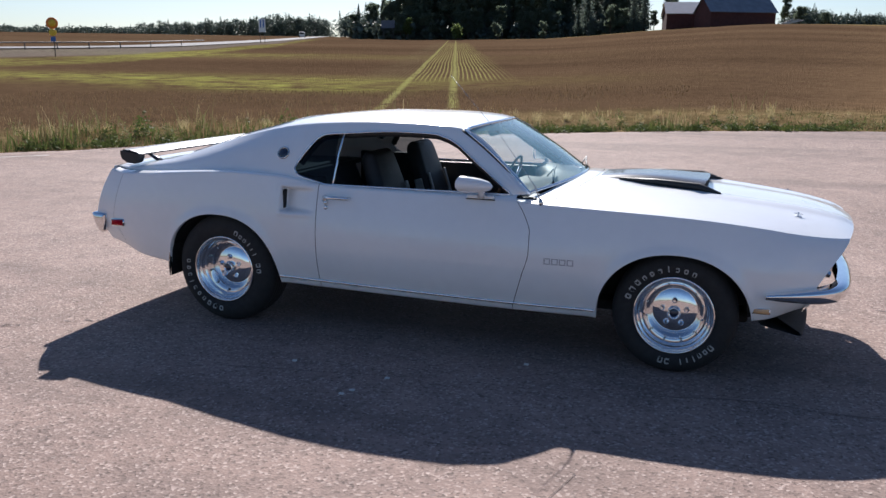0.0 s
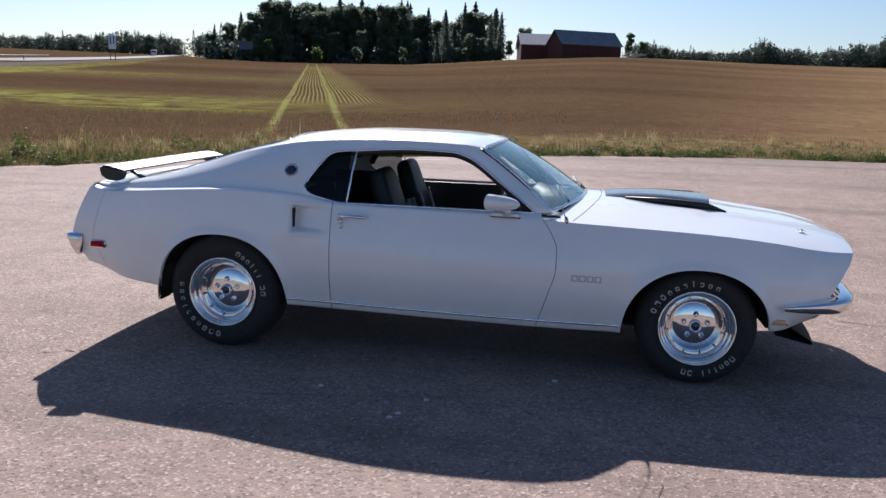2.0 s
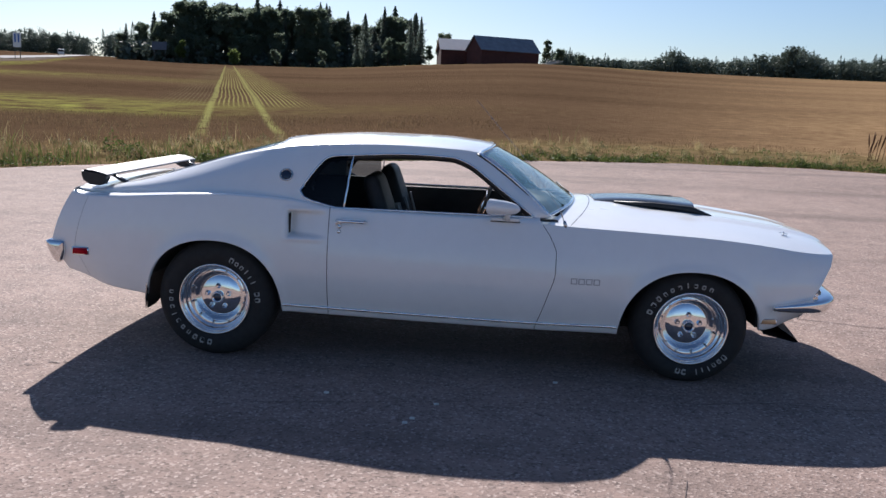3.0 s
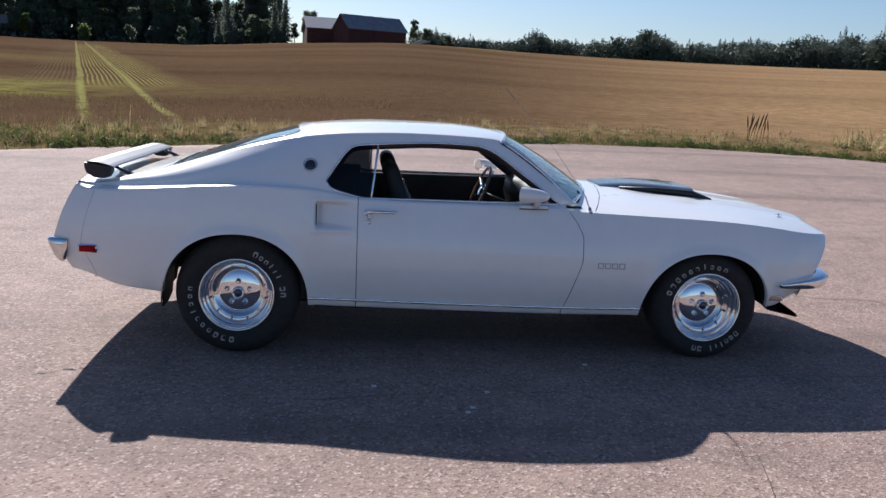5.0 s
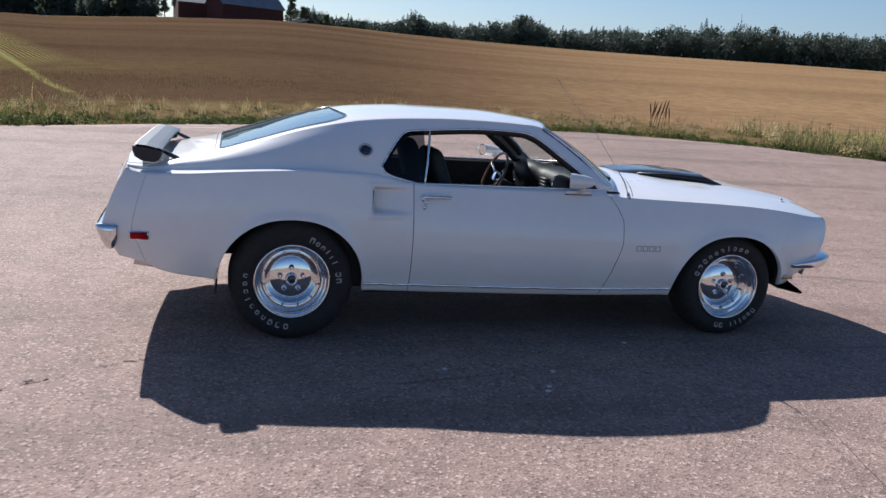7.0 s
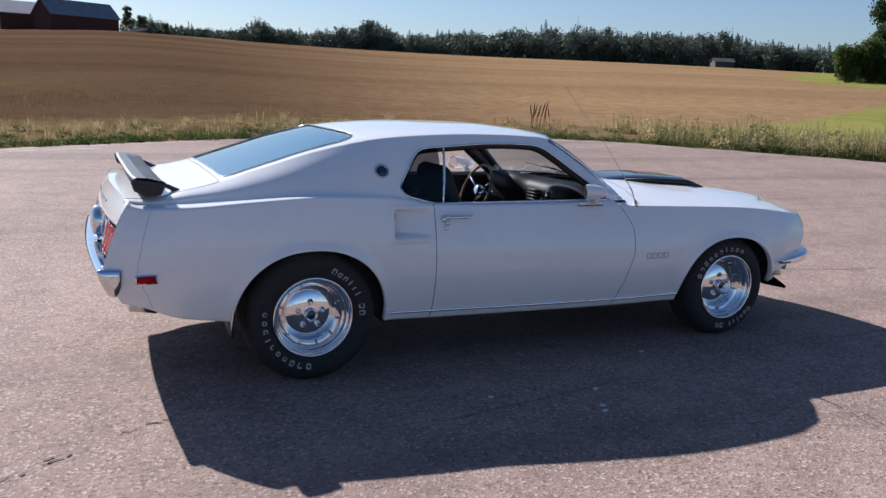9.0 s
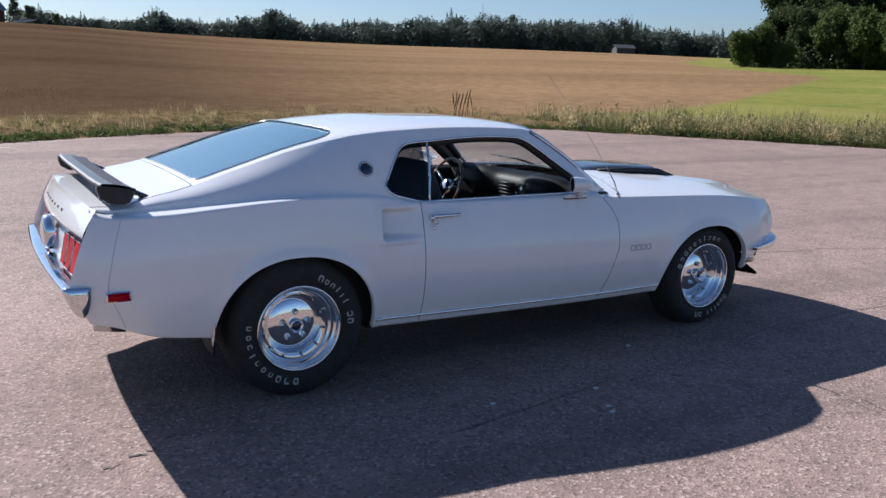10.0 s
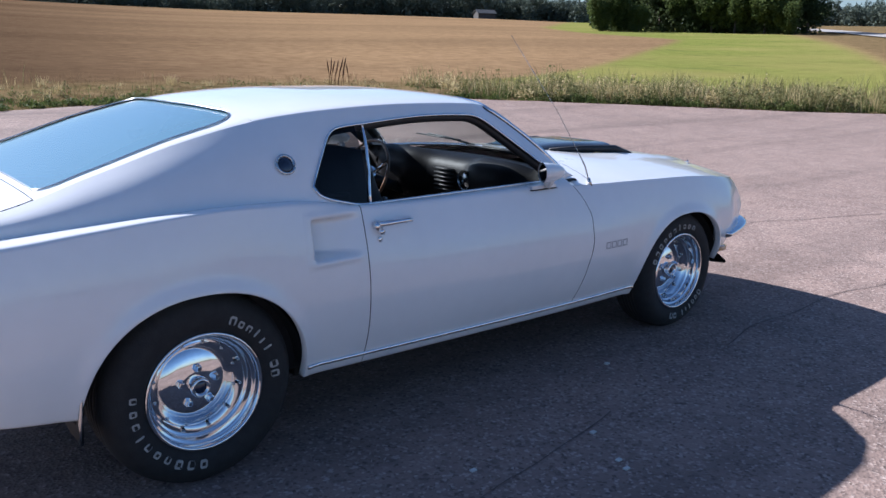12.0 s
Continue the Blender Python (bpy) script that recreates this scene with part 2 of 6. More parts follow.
EDGE = [(-30, -16), (-22, -6.2), (-15, 1.4), (-10.5, 5.9), (-8.6, 7.6), (-6.5, 9.3), (-3.8, 11.0), (-2.2, 11.9), (0.6, 12.9), (3.9, 13.65), (7.1, 13.65), (9.6, 12.95), (11.3, 11.75), (12.9, 10.4), (15.0, 8.5), (16.7, 6.6), (18.2, 4.9), (21.5, 0.4), (24, -6), (25, -16), (22, -26), (0, -32), (-20, -28)]


def rounded_line(pts, step=0.35):
    """Points at even steps along a Catmull-Rom line through a closed ring."""
    out, n = [], len(pts)
    for i in range(n):
        a, b, c, d = (np.array(pts[(i + k) % n], float) for k in (-1, 0, 1, 2))
        m = max(2, int(np.linalg.norm(c - b) / step))
        for t in np.arange(m) / m:
            out.append(0.5 * (2 * b + (c - a) * t + (2 * a - 5 * b + 4 * c - d) * t * t + (3 * b - a - 3 * c + d) * t**3))
    return np.array(out)


LINE = rounded_line(EDGE)


def beyond_edge(x, y):
    """Signed distance past the asphalt's edge (negative inside), for arrays."""
    p = np.stack([np.ravel(x), np.ravel(y)], 1)
    out = np.empty(len(p))
    a, b = LINE, np.roll(LINE, -1, 0)
    for k in range(0, len(p), 4000):
        q = p[k : k + 4000, None]
        near = np.sqrt(((q - a[None]) ** 2).sum(-1).min(1))
        cross = ((a[None, :, 1] > q[..., 1]) != (b[None, :, 1] > q[..., 1])) & (q[..., 0] < (b - a)[None, :, 0] * (q[..., 1] - a[None, :, 1]) / ((b - a)[None, :, 1] + 1e-9) + a[None, :, 0])
        out[k : k + 4000] = np.where(cross.sum(1) % 2 == 1, -near, near)
    return out.reshape(np.shape(x))


# ---- ground ----
def mixed(nt, fac, a, b):
    m = nt.nodes.new("ShaderNodeMix")
    m.data_type = "RGBA"
    for key, v in (("Factor", fac), ("A", a), ("B", b)):
        if isinstance(v, tuple):
            m.inputs[key].default_value = (*v, 1)
        elif isinstance(v, float):
            m.inputs[key].default_value = v
        else:
            nt.links.new(v, m.inputs[key])
    return m.outputs["Result"]


def math_node(nt, op, a, b=None, c=None):
    m = nt.nodes.new("ShaderNodeMath")
    m.operation = op
    for i, v in enumerate((a, b, c)):
        if isinstance(v, (int, float)):
            m.inputs[i].default_value = v
        elif v is not None:
            nt.links.new(v, m.inputs[i])
    return m.outputs[0]


def span(nt, v, a, b, lo=0.0, hi=1.0):
    m = nt.nodes.new("ShaderNodeMapRange")
    m.inputs["From Min"].default_value, m.inputs["From Max"].default_value = a, b
    m.inputs["To Min"].default_value, m.inputs["To Max"].default_value = lo, hi
    nt.links.new(v, m.inputs["Value"])
    return m.outputs[0]


def noise_of(nt, vec, scale, detail=4.0, rough=0.55):
    n = nt.nodes.new("ShaderNodeTexNoise")
    n.inputs["Scale"].default_value, n.inputs["Detail"].default_value, n.inputs["Roughness"].default_value = scale, detail, rough
    nt.links.new(vec, n.inputs["Vector"])
    return n.outputs["Fac"]


def field_material():
    m = bpy.data.materials.new("stubble_field")
    m.use_nodes = True
    nt = m.node_tree
    b = nt.nodes["Principled BSDF"]
    b.inputs["Roughness"].default_value, b.inputs["Specular IOR Level"].default_value = 1.0, 0.0
    pos = nt.nodes.new("ShaderNodeTexCoord").outputs["Object"]
    turn = nt.nodes.new("ShaderNodeMapping")
    turn.vector_type = "TEXTURE"
    turn.inputs["Location"].default_value = (0.0, 0.0, 0.0)
    turn.inputs["Rotation"].default_value = (0, 0, radians(18.1))
    nt.links.new(pos, turn.inputs["Vector"])
    sep = nt.nodes.new("ShaderNodeSeparateXYZ")
    nt.links.new(turn.outputs[0], sep.inputs[0])
    across, along = sep.outputs["X"], sep.outputs["Y"]
    # soil and straw, in wide bands lying across the view
    band = nt.nodes.new("ShaderNodeMapping")
    band.inputs["Scale"].default_value = (0.012, 0.05, 0.05)
    band.inputs["Rotation"].default_value = (0, 0, radians(6))
    nt.links.new(pos, band.inputs["Vector"])
    broad = noise_of(nt, band.outputs[0], 1.0, 5.0, 0.6)
    fine = noise_of(nt, pos, 1.6, 6.0, 0.7)
    speck = noise_of(nt, pos, 9.0, 3.0, 0.7)
    col = mixed(nt, span(nt, broad, 0.35, 0.65), (0.060, 0.038, 0.022), (0.112, 0.073, 0.043))
    col = mixed(nt, span(nt, fine, 0.35, 0.75, 0.0, 0.5), col, (0.15, 0.10, 0.058))
    col = mixed(nt, span(nt, speck, 0.5, 0.75, 0.0, 0.5), col, (0.055, 0.032, 0.018))
    straw = nt.nodes.new("ShaderNodeAttribute")
    straw.attribute_name = "straw"
    pale = mixed(nt, span(nt, fine, 0.3, 0.7), (0.19, 0.12, 0.062), (0.37, 0.25, 0.135))
    col = mixed(nt, math_node(nt, "MULTIPLY", straw.outputs["Fac"], span(nt, broad, 0.25, 0.6, 0.45, 1.0)), col, pale)
    # sprouting drill rows between and beside two wheel tracks
    wob = math_node(nt, "MULTIPLY_ADD", noise_of(nt, pos, 0.12, 2.0), 0.25, math_node(nt, "ADD", across, 0.12))
    rows = math_node(nt, "SINE", math_node(nt, "MULTIPLY", wob, 2 * math.pi / 0.21))
    rows = span(nt, rows, 0.1, 0.8)
    here = math_node(nt, "MULTIPLY", span(nt, along, 30.0, 34.0), span(nt, along, 150.0, 185.0, 1.0, 0.0))
    patchy = span(nt, noise_of(nt, pos, 0.9, 4.0, 0.7), 0.32, 0.6, 0.25, 1.0)
    rows = math_node(nt, "MULTIPLY", math_node(nt, "MULTIPLY", rows, here), patchy)
    right_side = math_node(nt, "MULTIPLY", span(nt, across, -2.3, -2.0), span(nt, across, 1.5, 2.8, 1.0, 0.0))
    left_side = math_node(nt, "MULTIPLY", span(nt, across, -5.2, -4.0), span(nt, across, -2.3, -2.0, 1.0, 0.0))
    col = mixed(nt, math_node(nt, "MULTIPLY", math_node(nt, "MULTIPLY", rows, left_side), 0.5), col, (0.15, 0.13, 0.07))
    col = mixed(nt, math_node(nt, "MULTIPLY", math_node(nt, "MULTIPLY", rows, right_side), 0.85), col, (0.28, 0.265, 0.09))
    for c in (-2.9, -0.9):
        d = math_node(nt, "ABSOLUTE", math_node(nt, "SUBTRACT", wob, c + 0.95))
        t = math_node(nt, "MULTIPLY", span(nt, d, 0.06, 0.2, 0.9, 0.0), span(nt, along, 15.0, 18.0))
        t = math_node(nt, "MULTIPLY", t, span(nt, along, 200.0, 250.0, 1.0, 0.0))
        t = math_node(nt, "MULTIPLY", t, span(nt, noise_of(nt, pos, 1.2), 0.3, 0.5))
        col = mixed(nt, t, col, (0.23, 0.22, 0.08))
    # weedy green patch, meadow and verge by their own outlines
    at = {}
    for key in ("weeds", "meadow", "verge", "gravel"):
        n = nt.nodes.new("ShaderNodeAttribute")
        n.attribute_name = key
        at[key] = n.outputs["Fac"]
    wm = math_node(nt, "MULTIPLY", at["weeds"], span(nt, math_node(nt, "MULTIPLY_ADD", noise_of(nt, pos, 0.8, 6.0, 0.75), 0.75, math_node(nt, "MULTIPLY", noise_of(nt, pos, 0.12, 3.0), 0.35)), 0.46, 0.66, 0.0, 0.85))
    col = mixed(nt, wm, col, (0.29, 0.30, 0.07))
    green = mixed(nt, span(nt, fine, 0.3, 0.7), (0.135, 0.16, 0.034), (0.235, 0.25, 0.062))
    green = mixed(nt, span(nt, broad, 0.45, 0.68, 0.0, 0.6), green, (0.24, 0.215, 0.075))
    green = mixed(nt, span(nt, noise_of(nt, pos, 0.35, 5.0, 0.65), 0.55, 0.72, 0.0, 0.7), green, (0.08, 0.095, 0.03))
    green = mixed(nt, span(nt, noise_of(nt, pos, 0.09, 4.0, 0.65), 0.42, 0.62, 0.0, 0.7), green, (0.27, 0.24, 0.08))
    col = mixed(nt, at["meadow"], col, green)
    rough_grass = mixed(nt, span(nt, fine, 0.35, 0.65), (0.10, 0.078, 0.034), (0.215, 0.155, 0.08))
    col = mixed(nt, at["verge"], col, rough_grass)
    col = mixed(nt, at["gravel"], col, mixed(nt, span(nt, fine, 0.3, 0.7), (0.11, 0.092, 0.074), (0.2, 0.175, 0.145)))
    nt.links.new(col, b.inputs["Base Color"])
    bp = nt.nodes.new("ShaderNodeBump")
    bp.inputs["Strength"].default_value, bp.inputs["Distance"].default_value = 0.7, 0.12
    nt.links.new(math_node(nt, "ADD", fine, speck), bp.inputs["Height"])
    nt.links.new(bp.outputs[0], b.inputs["Normal"])
    return m


def build_ground():
    az = np.concatenate([np.arange(-180, -75, 3.0), np.arange(-75, 88, 0.4), np.arange(88, 180, 3.0)])
    r = np.concatenate([np.linspace(0.5, 14, 16), np.geomspace(14.6, 900, 170), np.geomspace(950, 4200, 14)])
    a, rr = np.meshgrid(np.radians(az), r, indexing="ij")
    x, y = CX + rr * np.sin(a), CY + rr * np.cos(a)
    past = beyond_edge(x, y)
    z = land(x, y) - 0.12 * (1 - smooth(-0.6, 0.05, past)) - 0.02 + 0.10 * smooth(0.3, 1.5, past) * (1 - smooth(4, 9, past))
    p = np.stack([x, y, z], -1)
    p = np.concatenate([p, p[:1]], 0)
    v, f = grid(p, flip=True)
    me = mesh_of("ground", v, f, field_material())
    deg, flatr = np.degrees(a), rr
    side = curve((0, 30), (24, 36), (28, 39.7), (34.5, 45), (47, 49.1), (63, 51.7), (80, 53.3), (88, 53.6), (96, 51.8), (104, 50), (115, 47.8), (130, 46.4), (150, 45.6), (185, 46.4), (400, 48), (5000, 48))
    meadow = smooth(-0.6, 0.6, deg - side(flatr)) * (1 - smooth(110, 120, deg)) * (1 - smooth(-1.0, 1.5, deg - np.interp(flatr, [30, 45, 120, 160], [68, 64.5, 60.8, 60.5])))
    weeds = np.exp(-(((x + 24) / 13) ** 2) - ((y - 27 - 0.12 * (x + 24)) / 3.6) ** 2) + np.exp(-(((x + 16) / 5) ** 2) - ((y - 23.5) / 2.0) ** 2) + np.exp(-(((x + 55) / 24) ** 2) - ((y - 62) / 6) ** 2)
    verge = 1 - smooth(2.2, 4.2, past)
    away = flatr - np.interp(deg, [-80, -60, -46, -40, -37.5, -33.3, -29.2, -26], [70, 82, 100, 109, 116, 150, 235, 500])
    weeds = weeds + 0.75 * smooth(-0.95, -0.8, away / flatr) * (1 - smooth(-0.55, -0.42, away / flatr)) * (1 - smooth(-28, -26.5, deg)) * smooth(-110, -80, deg)
    gravel = 0.85 * smooth(-0.5, -0.38, away / flatr) * (1 - smooth(0.03, 0.06, away / flatr)) * (1 - smooth(-28, -26.5, deg)) * smooth(-110, -80, deg)
    verge = np.maximum(verge, 0.85 * smooth(0, 1.5, deg - np.interp(flatr, [30, 45, 120, 160], [68, 64.5, 60.8, 60.5])) * (1 - smooth(110, 130, deg)) * smooth(20, 26, flatr))
    bank = smooth(228, 240, flatr) * smooth(-16, -12, deg) * (1 - smooth(8, 12, deg)) + smooth(306, 316, flatr) * smooth(8, 12, deg) * (1 - smooth(47, 49, deg))
    verge = np.maximum(verge, 0.9 * bank)
    straw = smooth(4, 34, deg) * (1 - smooth(100, 130, deg))
    for key, val in (("straw", straw), ("weeds", np.clip(weeds, 0, 1)), ("meadow", meadow), ("verge", verge), ("gravel", gravel)):
        val = np.concatenate([val, val[:1]], 0).ravel().astype(np.float32)
        layer = me.attributes.new(key, "FLOAT", "POINT")
        layer.data.foreach_set("value", val)
    ob = new("ground", me)
    return tagged(ob, "brown stubble field with green drill rows and meadow", "field", kind="structure")


def asphalt_material():
    m = bpy.data.materials.new("worn_asphalt")
    m.use_nodes = True
    nt = m.node_tree
    b = nt.nodes["Principled BSDF"]
    b.inputs["Roughness"].default_value, b.inputs["Specular IOR Level"].default_value = 0.82, 0.13
    pos = nt.nodes.new("ShaderNodeTexCoord").outputs["Object"]
    big, mid_n = noise_of(nt, pos, 0.35, 4.0, 0.6), noise_of(nt, pos, 3.0, 5.0, 0.65)
    v = nt.nodes.new("ShaderNodeTexVoronoi")
    v.inputs["Scale"].default_value = 80.0
    nt.links.new(pos, v.inputs["Vector"])
    stone = nt.nodes.new("ShaderNodeSeparateColor")
    nt.links.new(v.outputs["Color"], stone.inputs[0])
    col = mixed(nt, span(nt, big, 0.3, 0.7), (0.246, 0.181, 0.154), (0.322, 0.24, 0.205))
    col = mixed(nt, span(nt, mid_n, 0.4, 0.7, 0.0, 0.42), col, (0.10, 0.082, 0.077))
    col = mixed(nt, span(nt, noise_of(nt, pos, 17.0, 4.0, 0.6), 0.52, 0.72, 0.0, 0.38), col, (0.075, 0.06, 0.055))
    col = mixed(nt, span(nt, noise_of(nt, pos, 26.0, 3.0, 0.6), 0.56, 0.72, 0.0, 0.38), col, (0.42, 0.34, 0.295))
    col = mixed(nt, span(nt, stone.outputs[0], 0.0, 0.28, 0.58, 0.0), col, (0.05, 0.041, 0.038))
    col = mixed(nt, span(nt, stone.outputs[1], 0.80, 1.0, 0.0, 0.68), col, (0.5, 0.41, 0.365))
    # faint tyre-worn arcs across the lot
    ring = nt.nodes.new("ShaderNodeMapping")
    ring.inputs["Scale"].default_value = (0.045, 1.0, 1)
    ring.inputs["Rotation"].default_value = (0, 0, radians(8))
    nt.links.new(pos, ring.inputs["Vector"])
    col = mixed(nt, span(nt, noise_of(nt, ring.outputs[0], 1.0, 3.0), 0.53, 0.72, 0.0, 0.5), col, (0.095, 0.076, 0.069))
    nt.links.new(col, b.inputs["Base Color"])
    bp = nt.nodes.new("ShaderNodeBump")
    bp.inputs["Strength"].default_value, bp.inputs["Distance"].default_value = 0.55, 0.006
    nt.links.new(math_node(nt, "MULTIPLY_ADD", v.outputs["Distance"], 0.8, mid_n), bp.inputs["Height"])
    nt.links.new(bp.outputs[0], b.inputs["Normal"])
    return m


ASPHALT = asphalt_material()
TAR = material("dark_crack_filler", (0.09, 0.072, 0.066), (0.13, 0.10, 0.092), 20, 0.9)
LINE_WHITE = material("faded_road_paint", (0.42, 0.4, 0.37), (0.3, 0.28, 0.26), 9, 0.85)


def build_lot():
    """The asphalt, in rings that follow its worn edge inwards."""
    centre = np.array([2.0, -8.0])
    ragged = np.array([noise.noise((q[0] * 0.9, q[1] * 0.9, 0)) for q in LINE])[:, None]
    outer = LINE + (LINE - centre) / np.linalg.norm(LINE - centre, axis=1)[:, None] * ragged * 0.16
    fr = np.concatenate([[1.0], np.linspace(0.995, 0.0005, 60)])
    p = np.array([[(*(centre + (q - centre) * s), 0) for q in outer] + [(*(centre + (outer[0] - centre) * s), 0)] for s in fr])
    p[..., 2] = land(p[..., 0], p[..., 1])
    p[0, :, 2] -= 0.05
    ob = piece("asphalt_lot", grid(p), ASPHALT)
    return tagged(ob, "worn pinkish grey asphalt turning area, dry", "asphalt", kind="structure")


def strip(name, pts, width, mat, label, category, wander=0.03, lift=0.004):
    """A thin band lying on the ground along a line."""
    fine = []
    for a, b in zip(pts, pts[1:]):
        n = max(2, int(math.dist(a, b) / 0.08))
        fine += [(a[0] + (b[0] - a[0]) * i / n, a[1] + (b[1] - a[1]) * i / n) for i in range(n)]
    fine.append(pts[-1])
    rows = []
    for i, (x, y) in enumerate(fine):
        a, b = fine[max(0, i - 1)], fine[min(len(fine) - 1, i + 1)]
        d = Vector((b[0] - a[0], b[1] - a[1])).normalized()
        w = width * (0.6 + 0.8 * abs(noise.noise((x * 3, y * 3, 1)))) / 2
        o = wander * noise.noise((x * 2.1, y * 2.1, 7))
        rows.append([(x - d.y * (o + w), y + d.x * (o + w), 0), (x - d.y * (o - w), y + d.x * (o - w), 0)])
    p = np.array(rows)
    p[..., 2] = land(p[..., 0], p[..., 1]) + lift
    return tagged(piece(name, grid(p, flip=True), mat), label, category, kind="structure")


build_ground()
build_lot()


# ---- the car ----
car = thing("car", (0, 0, 0), "white vintage fastback muscle car with chrome wheels on the asphalt", "car")

bottom0 = curve((-2.36, 0.46), (-2.27, 0.435), (-2.12, 0.392), (-1.79, 0.345), (-0.983, 0.284), (-0.7, 0.276), (0.5, 0.257), (0.97, 0.262), (1.735, 0.325), (1.9, 0.338), (2.0, 0.358), (2.1, 0.395))
y_mid = curve((-2.36, 0.825), (-2.17, 0.85), (-1.8, 0.885), (-1.37, 0.905), (-0.7, 0.895), (0, 0.90), (0.7, 0.905), (1.37, 0.905), (1.8, 0.875), (2.0, 0.833), (2.1, 0.80))
y_rock = curve((-2.36, 0.785), (-1.8, 0.83), (-0.98, 0.825), (0, 0.82), (0.97, 0.83), (1.75, 0.82), (2.1, 0.70))
y_sh = curve((-2.36, 0.785), (-2.2, 0.805), (-1.8, 0.845), (-1.5, 0.858), (-1.3, 0.864), (-1.0, 0.85), (-0.7, 0.83), (0, 0.825), (0.63, 0.825), (1.08, 0.84), (1.45, 0.835), (1.7, 0.81), (1.85, 0.775), (1.95, 0.73), (2.05, 0.66), (2.1, 0.60))
z_sh = curve((-2.36, 0.924), (-2.28, 0.908), (-2.2, 0.906), (-1.96, 0.912), (-1.73, 0.93), (-1.52, 0.945), (-1.28, 0.955), (-1.0, 0.943), (-0.7, 0.90), (-0.4, 0.888), (0.3, 0.882), (0.62, 0.866), (1.08, 0.853), (1.435, 0.838), (1.69, 0.815), (1.82, 0.797), (1.90, 0.781), (2.0, 0.762), (2.1, 0.748))
y_in = curve((-2.36, 0.70), (-2.25, 0.715), (-2.0, 0.73), (-1.7, 0.77), (-1.3, 0.805), (-1.0, 0.81), (-0.889, 0.81), (-0.7, 0.795), (-0.4, 0.79), (0.3, 0.785), (0.56, 0.765))
z_in = curve((-2.36, 0.93), (-2.27, 0.917), (-2.0, 0.921), (-1.7, 0.939), (-1.3, 0.959), (-1.0, 0.953), (-0.889, 0.94), (-0.7, 0.905), (-0.4, 0.897), (0.3, 0.893), (0.56, 0.905))
y_ed = curve((-2.36, 0.67), (-2.25, 0.68), (-1.9, 0.65), (-1.6, 0.62), (-1.3, 0.62), (-1.0, 0.622), (-0.75, 0.638), (-0.4, 0.645), (0, 0.635), (0.13, 0.60), (0.56, 0.73))
z_ed = curve((-2.36, 0.944), (-2.25, 0.942), (-1.9, 0.99), (-1.6, 1.075), (-1.3, 1.165), (-1.0, 1.228), (-0.75, 1.254), (-0.4, 1.268), (0, 1.258), (0.13, 1.24), (0.56, 0.912))
z_ce = curve((-2.36, 0.957), (-2.27, 0.955), (-2.1, 0.962), (-1.9, 1.0), (-1.62, 1.092), (-1.45, 1.152), (-1.27, 1.213), (-1.02, 1.273), (-0.92, 1.286), (-0.55, 1.308), (-0.18, 1.307), (0.04, 1.287), (0.13, 1.268))
z_hood = curve((0.5, 0.955), (0.8, 0.955), (1.3, 0.928), (1.8, 0.88), (1.95, 0.854), (2.05, 0.815), (2.08, 0.797), (2.1, 0.775))
win_top = curve((-0.889, 0.993), (-0.832, 1.086), (-0.756, 1.176), (-0.721, 1.190), (-0.59, 1.202), (-0.26, 1.220), (-0.03, 1.213), (0.036, 1.195), (0.26, 1.049), (0.46, 0.902))
win_low = curve((-0.889, 0.993), (-0.868, 0.961), (-0.777, 0.927), (-0.659, 0.904), (-0.26, 0.903), (0.46, 0.902))
tail_x = curve((0.40, -2.25), (0.5, -2.30), (0.62, -2.36), (0.7, -2.34), (0.87, -2.275), (0.95, -2.228))


def tail_bow(z):
    return 0.03 + 0.03 * smooth(0.64, 0.9, z)


nose_x = curve((0.36, 1.985), (0.40, 2.005), (0.46, 2.025), (0.50, 2.04), (0.575, 2.078), (0.65, 2.115), (0.70, 2.139), (0.745, 2.15), (0.80, 2.125), (0.85, 2.08))
door_x = curve((0.28, -0.045), (0.476, 0.015), (0.613, 0.05), (0.713, 0.05), (0.796, 0.018), (0.885, -0.045))
REAR_ARCH, FRONT_ARCH = (-1.378, 0.40, 0.30, 0.395), (1.362, 0.398, 0.27, 0.385)
DOOR_BACK, DOOR_FRONT = -0.707, 0.54


def arch(x, a):
    u = np.clip(np.abs((x - a[0]) / a[1]), 0, 1)
    return np.where(u < 1, a[2] + a[3] * (1 - u**2.2) ** 0.4545, 0)


def warp(p, door=False):
    """Rake of the tail and nose, the door's curved edge, and the bow of both ends in plan."""
    x, y, z = p[..., 0], p[..., 1], p[..., 2]
    bow = 1 - np.clip(np.abs(y) / 0.8, 0, 1) ** 2
    kt = smooth(-1.95, -2.36, x)
    kn = smooth(1.75, 2.1, x)
    shift = kt * (tail_x(z) + 2.36 - tail_bow(z) * bow) + kn * (nose_x(z) - 2.1 + 0.13 * bow)
    if door:
        shift = shift + door_x(z) * np.interp(x, [-0.2, DOOR_FRONT, 0.95], [0, 1, 0])
    p = p.copy()
    p[..., 0] = x + shift
    return p


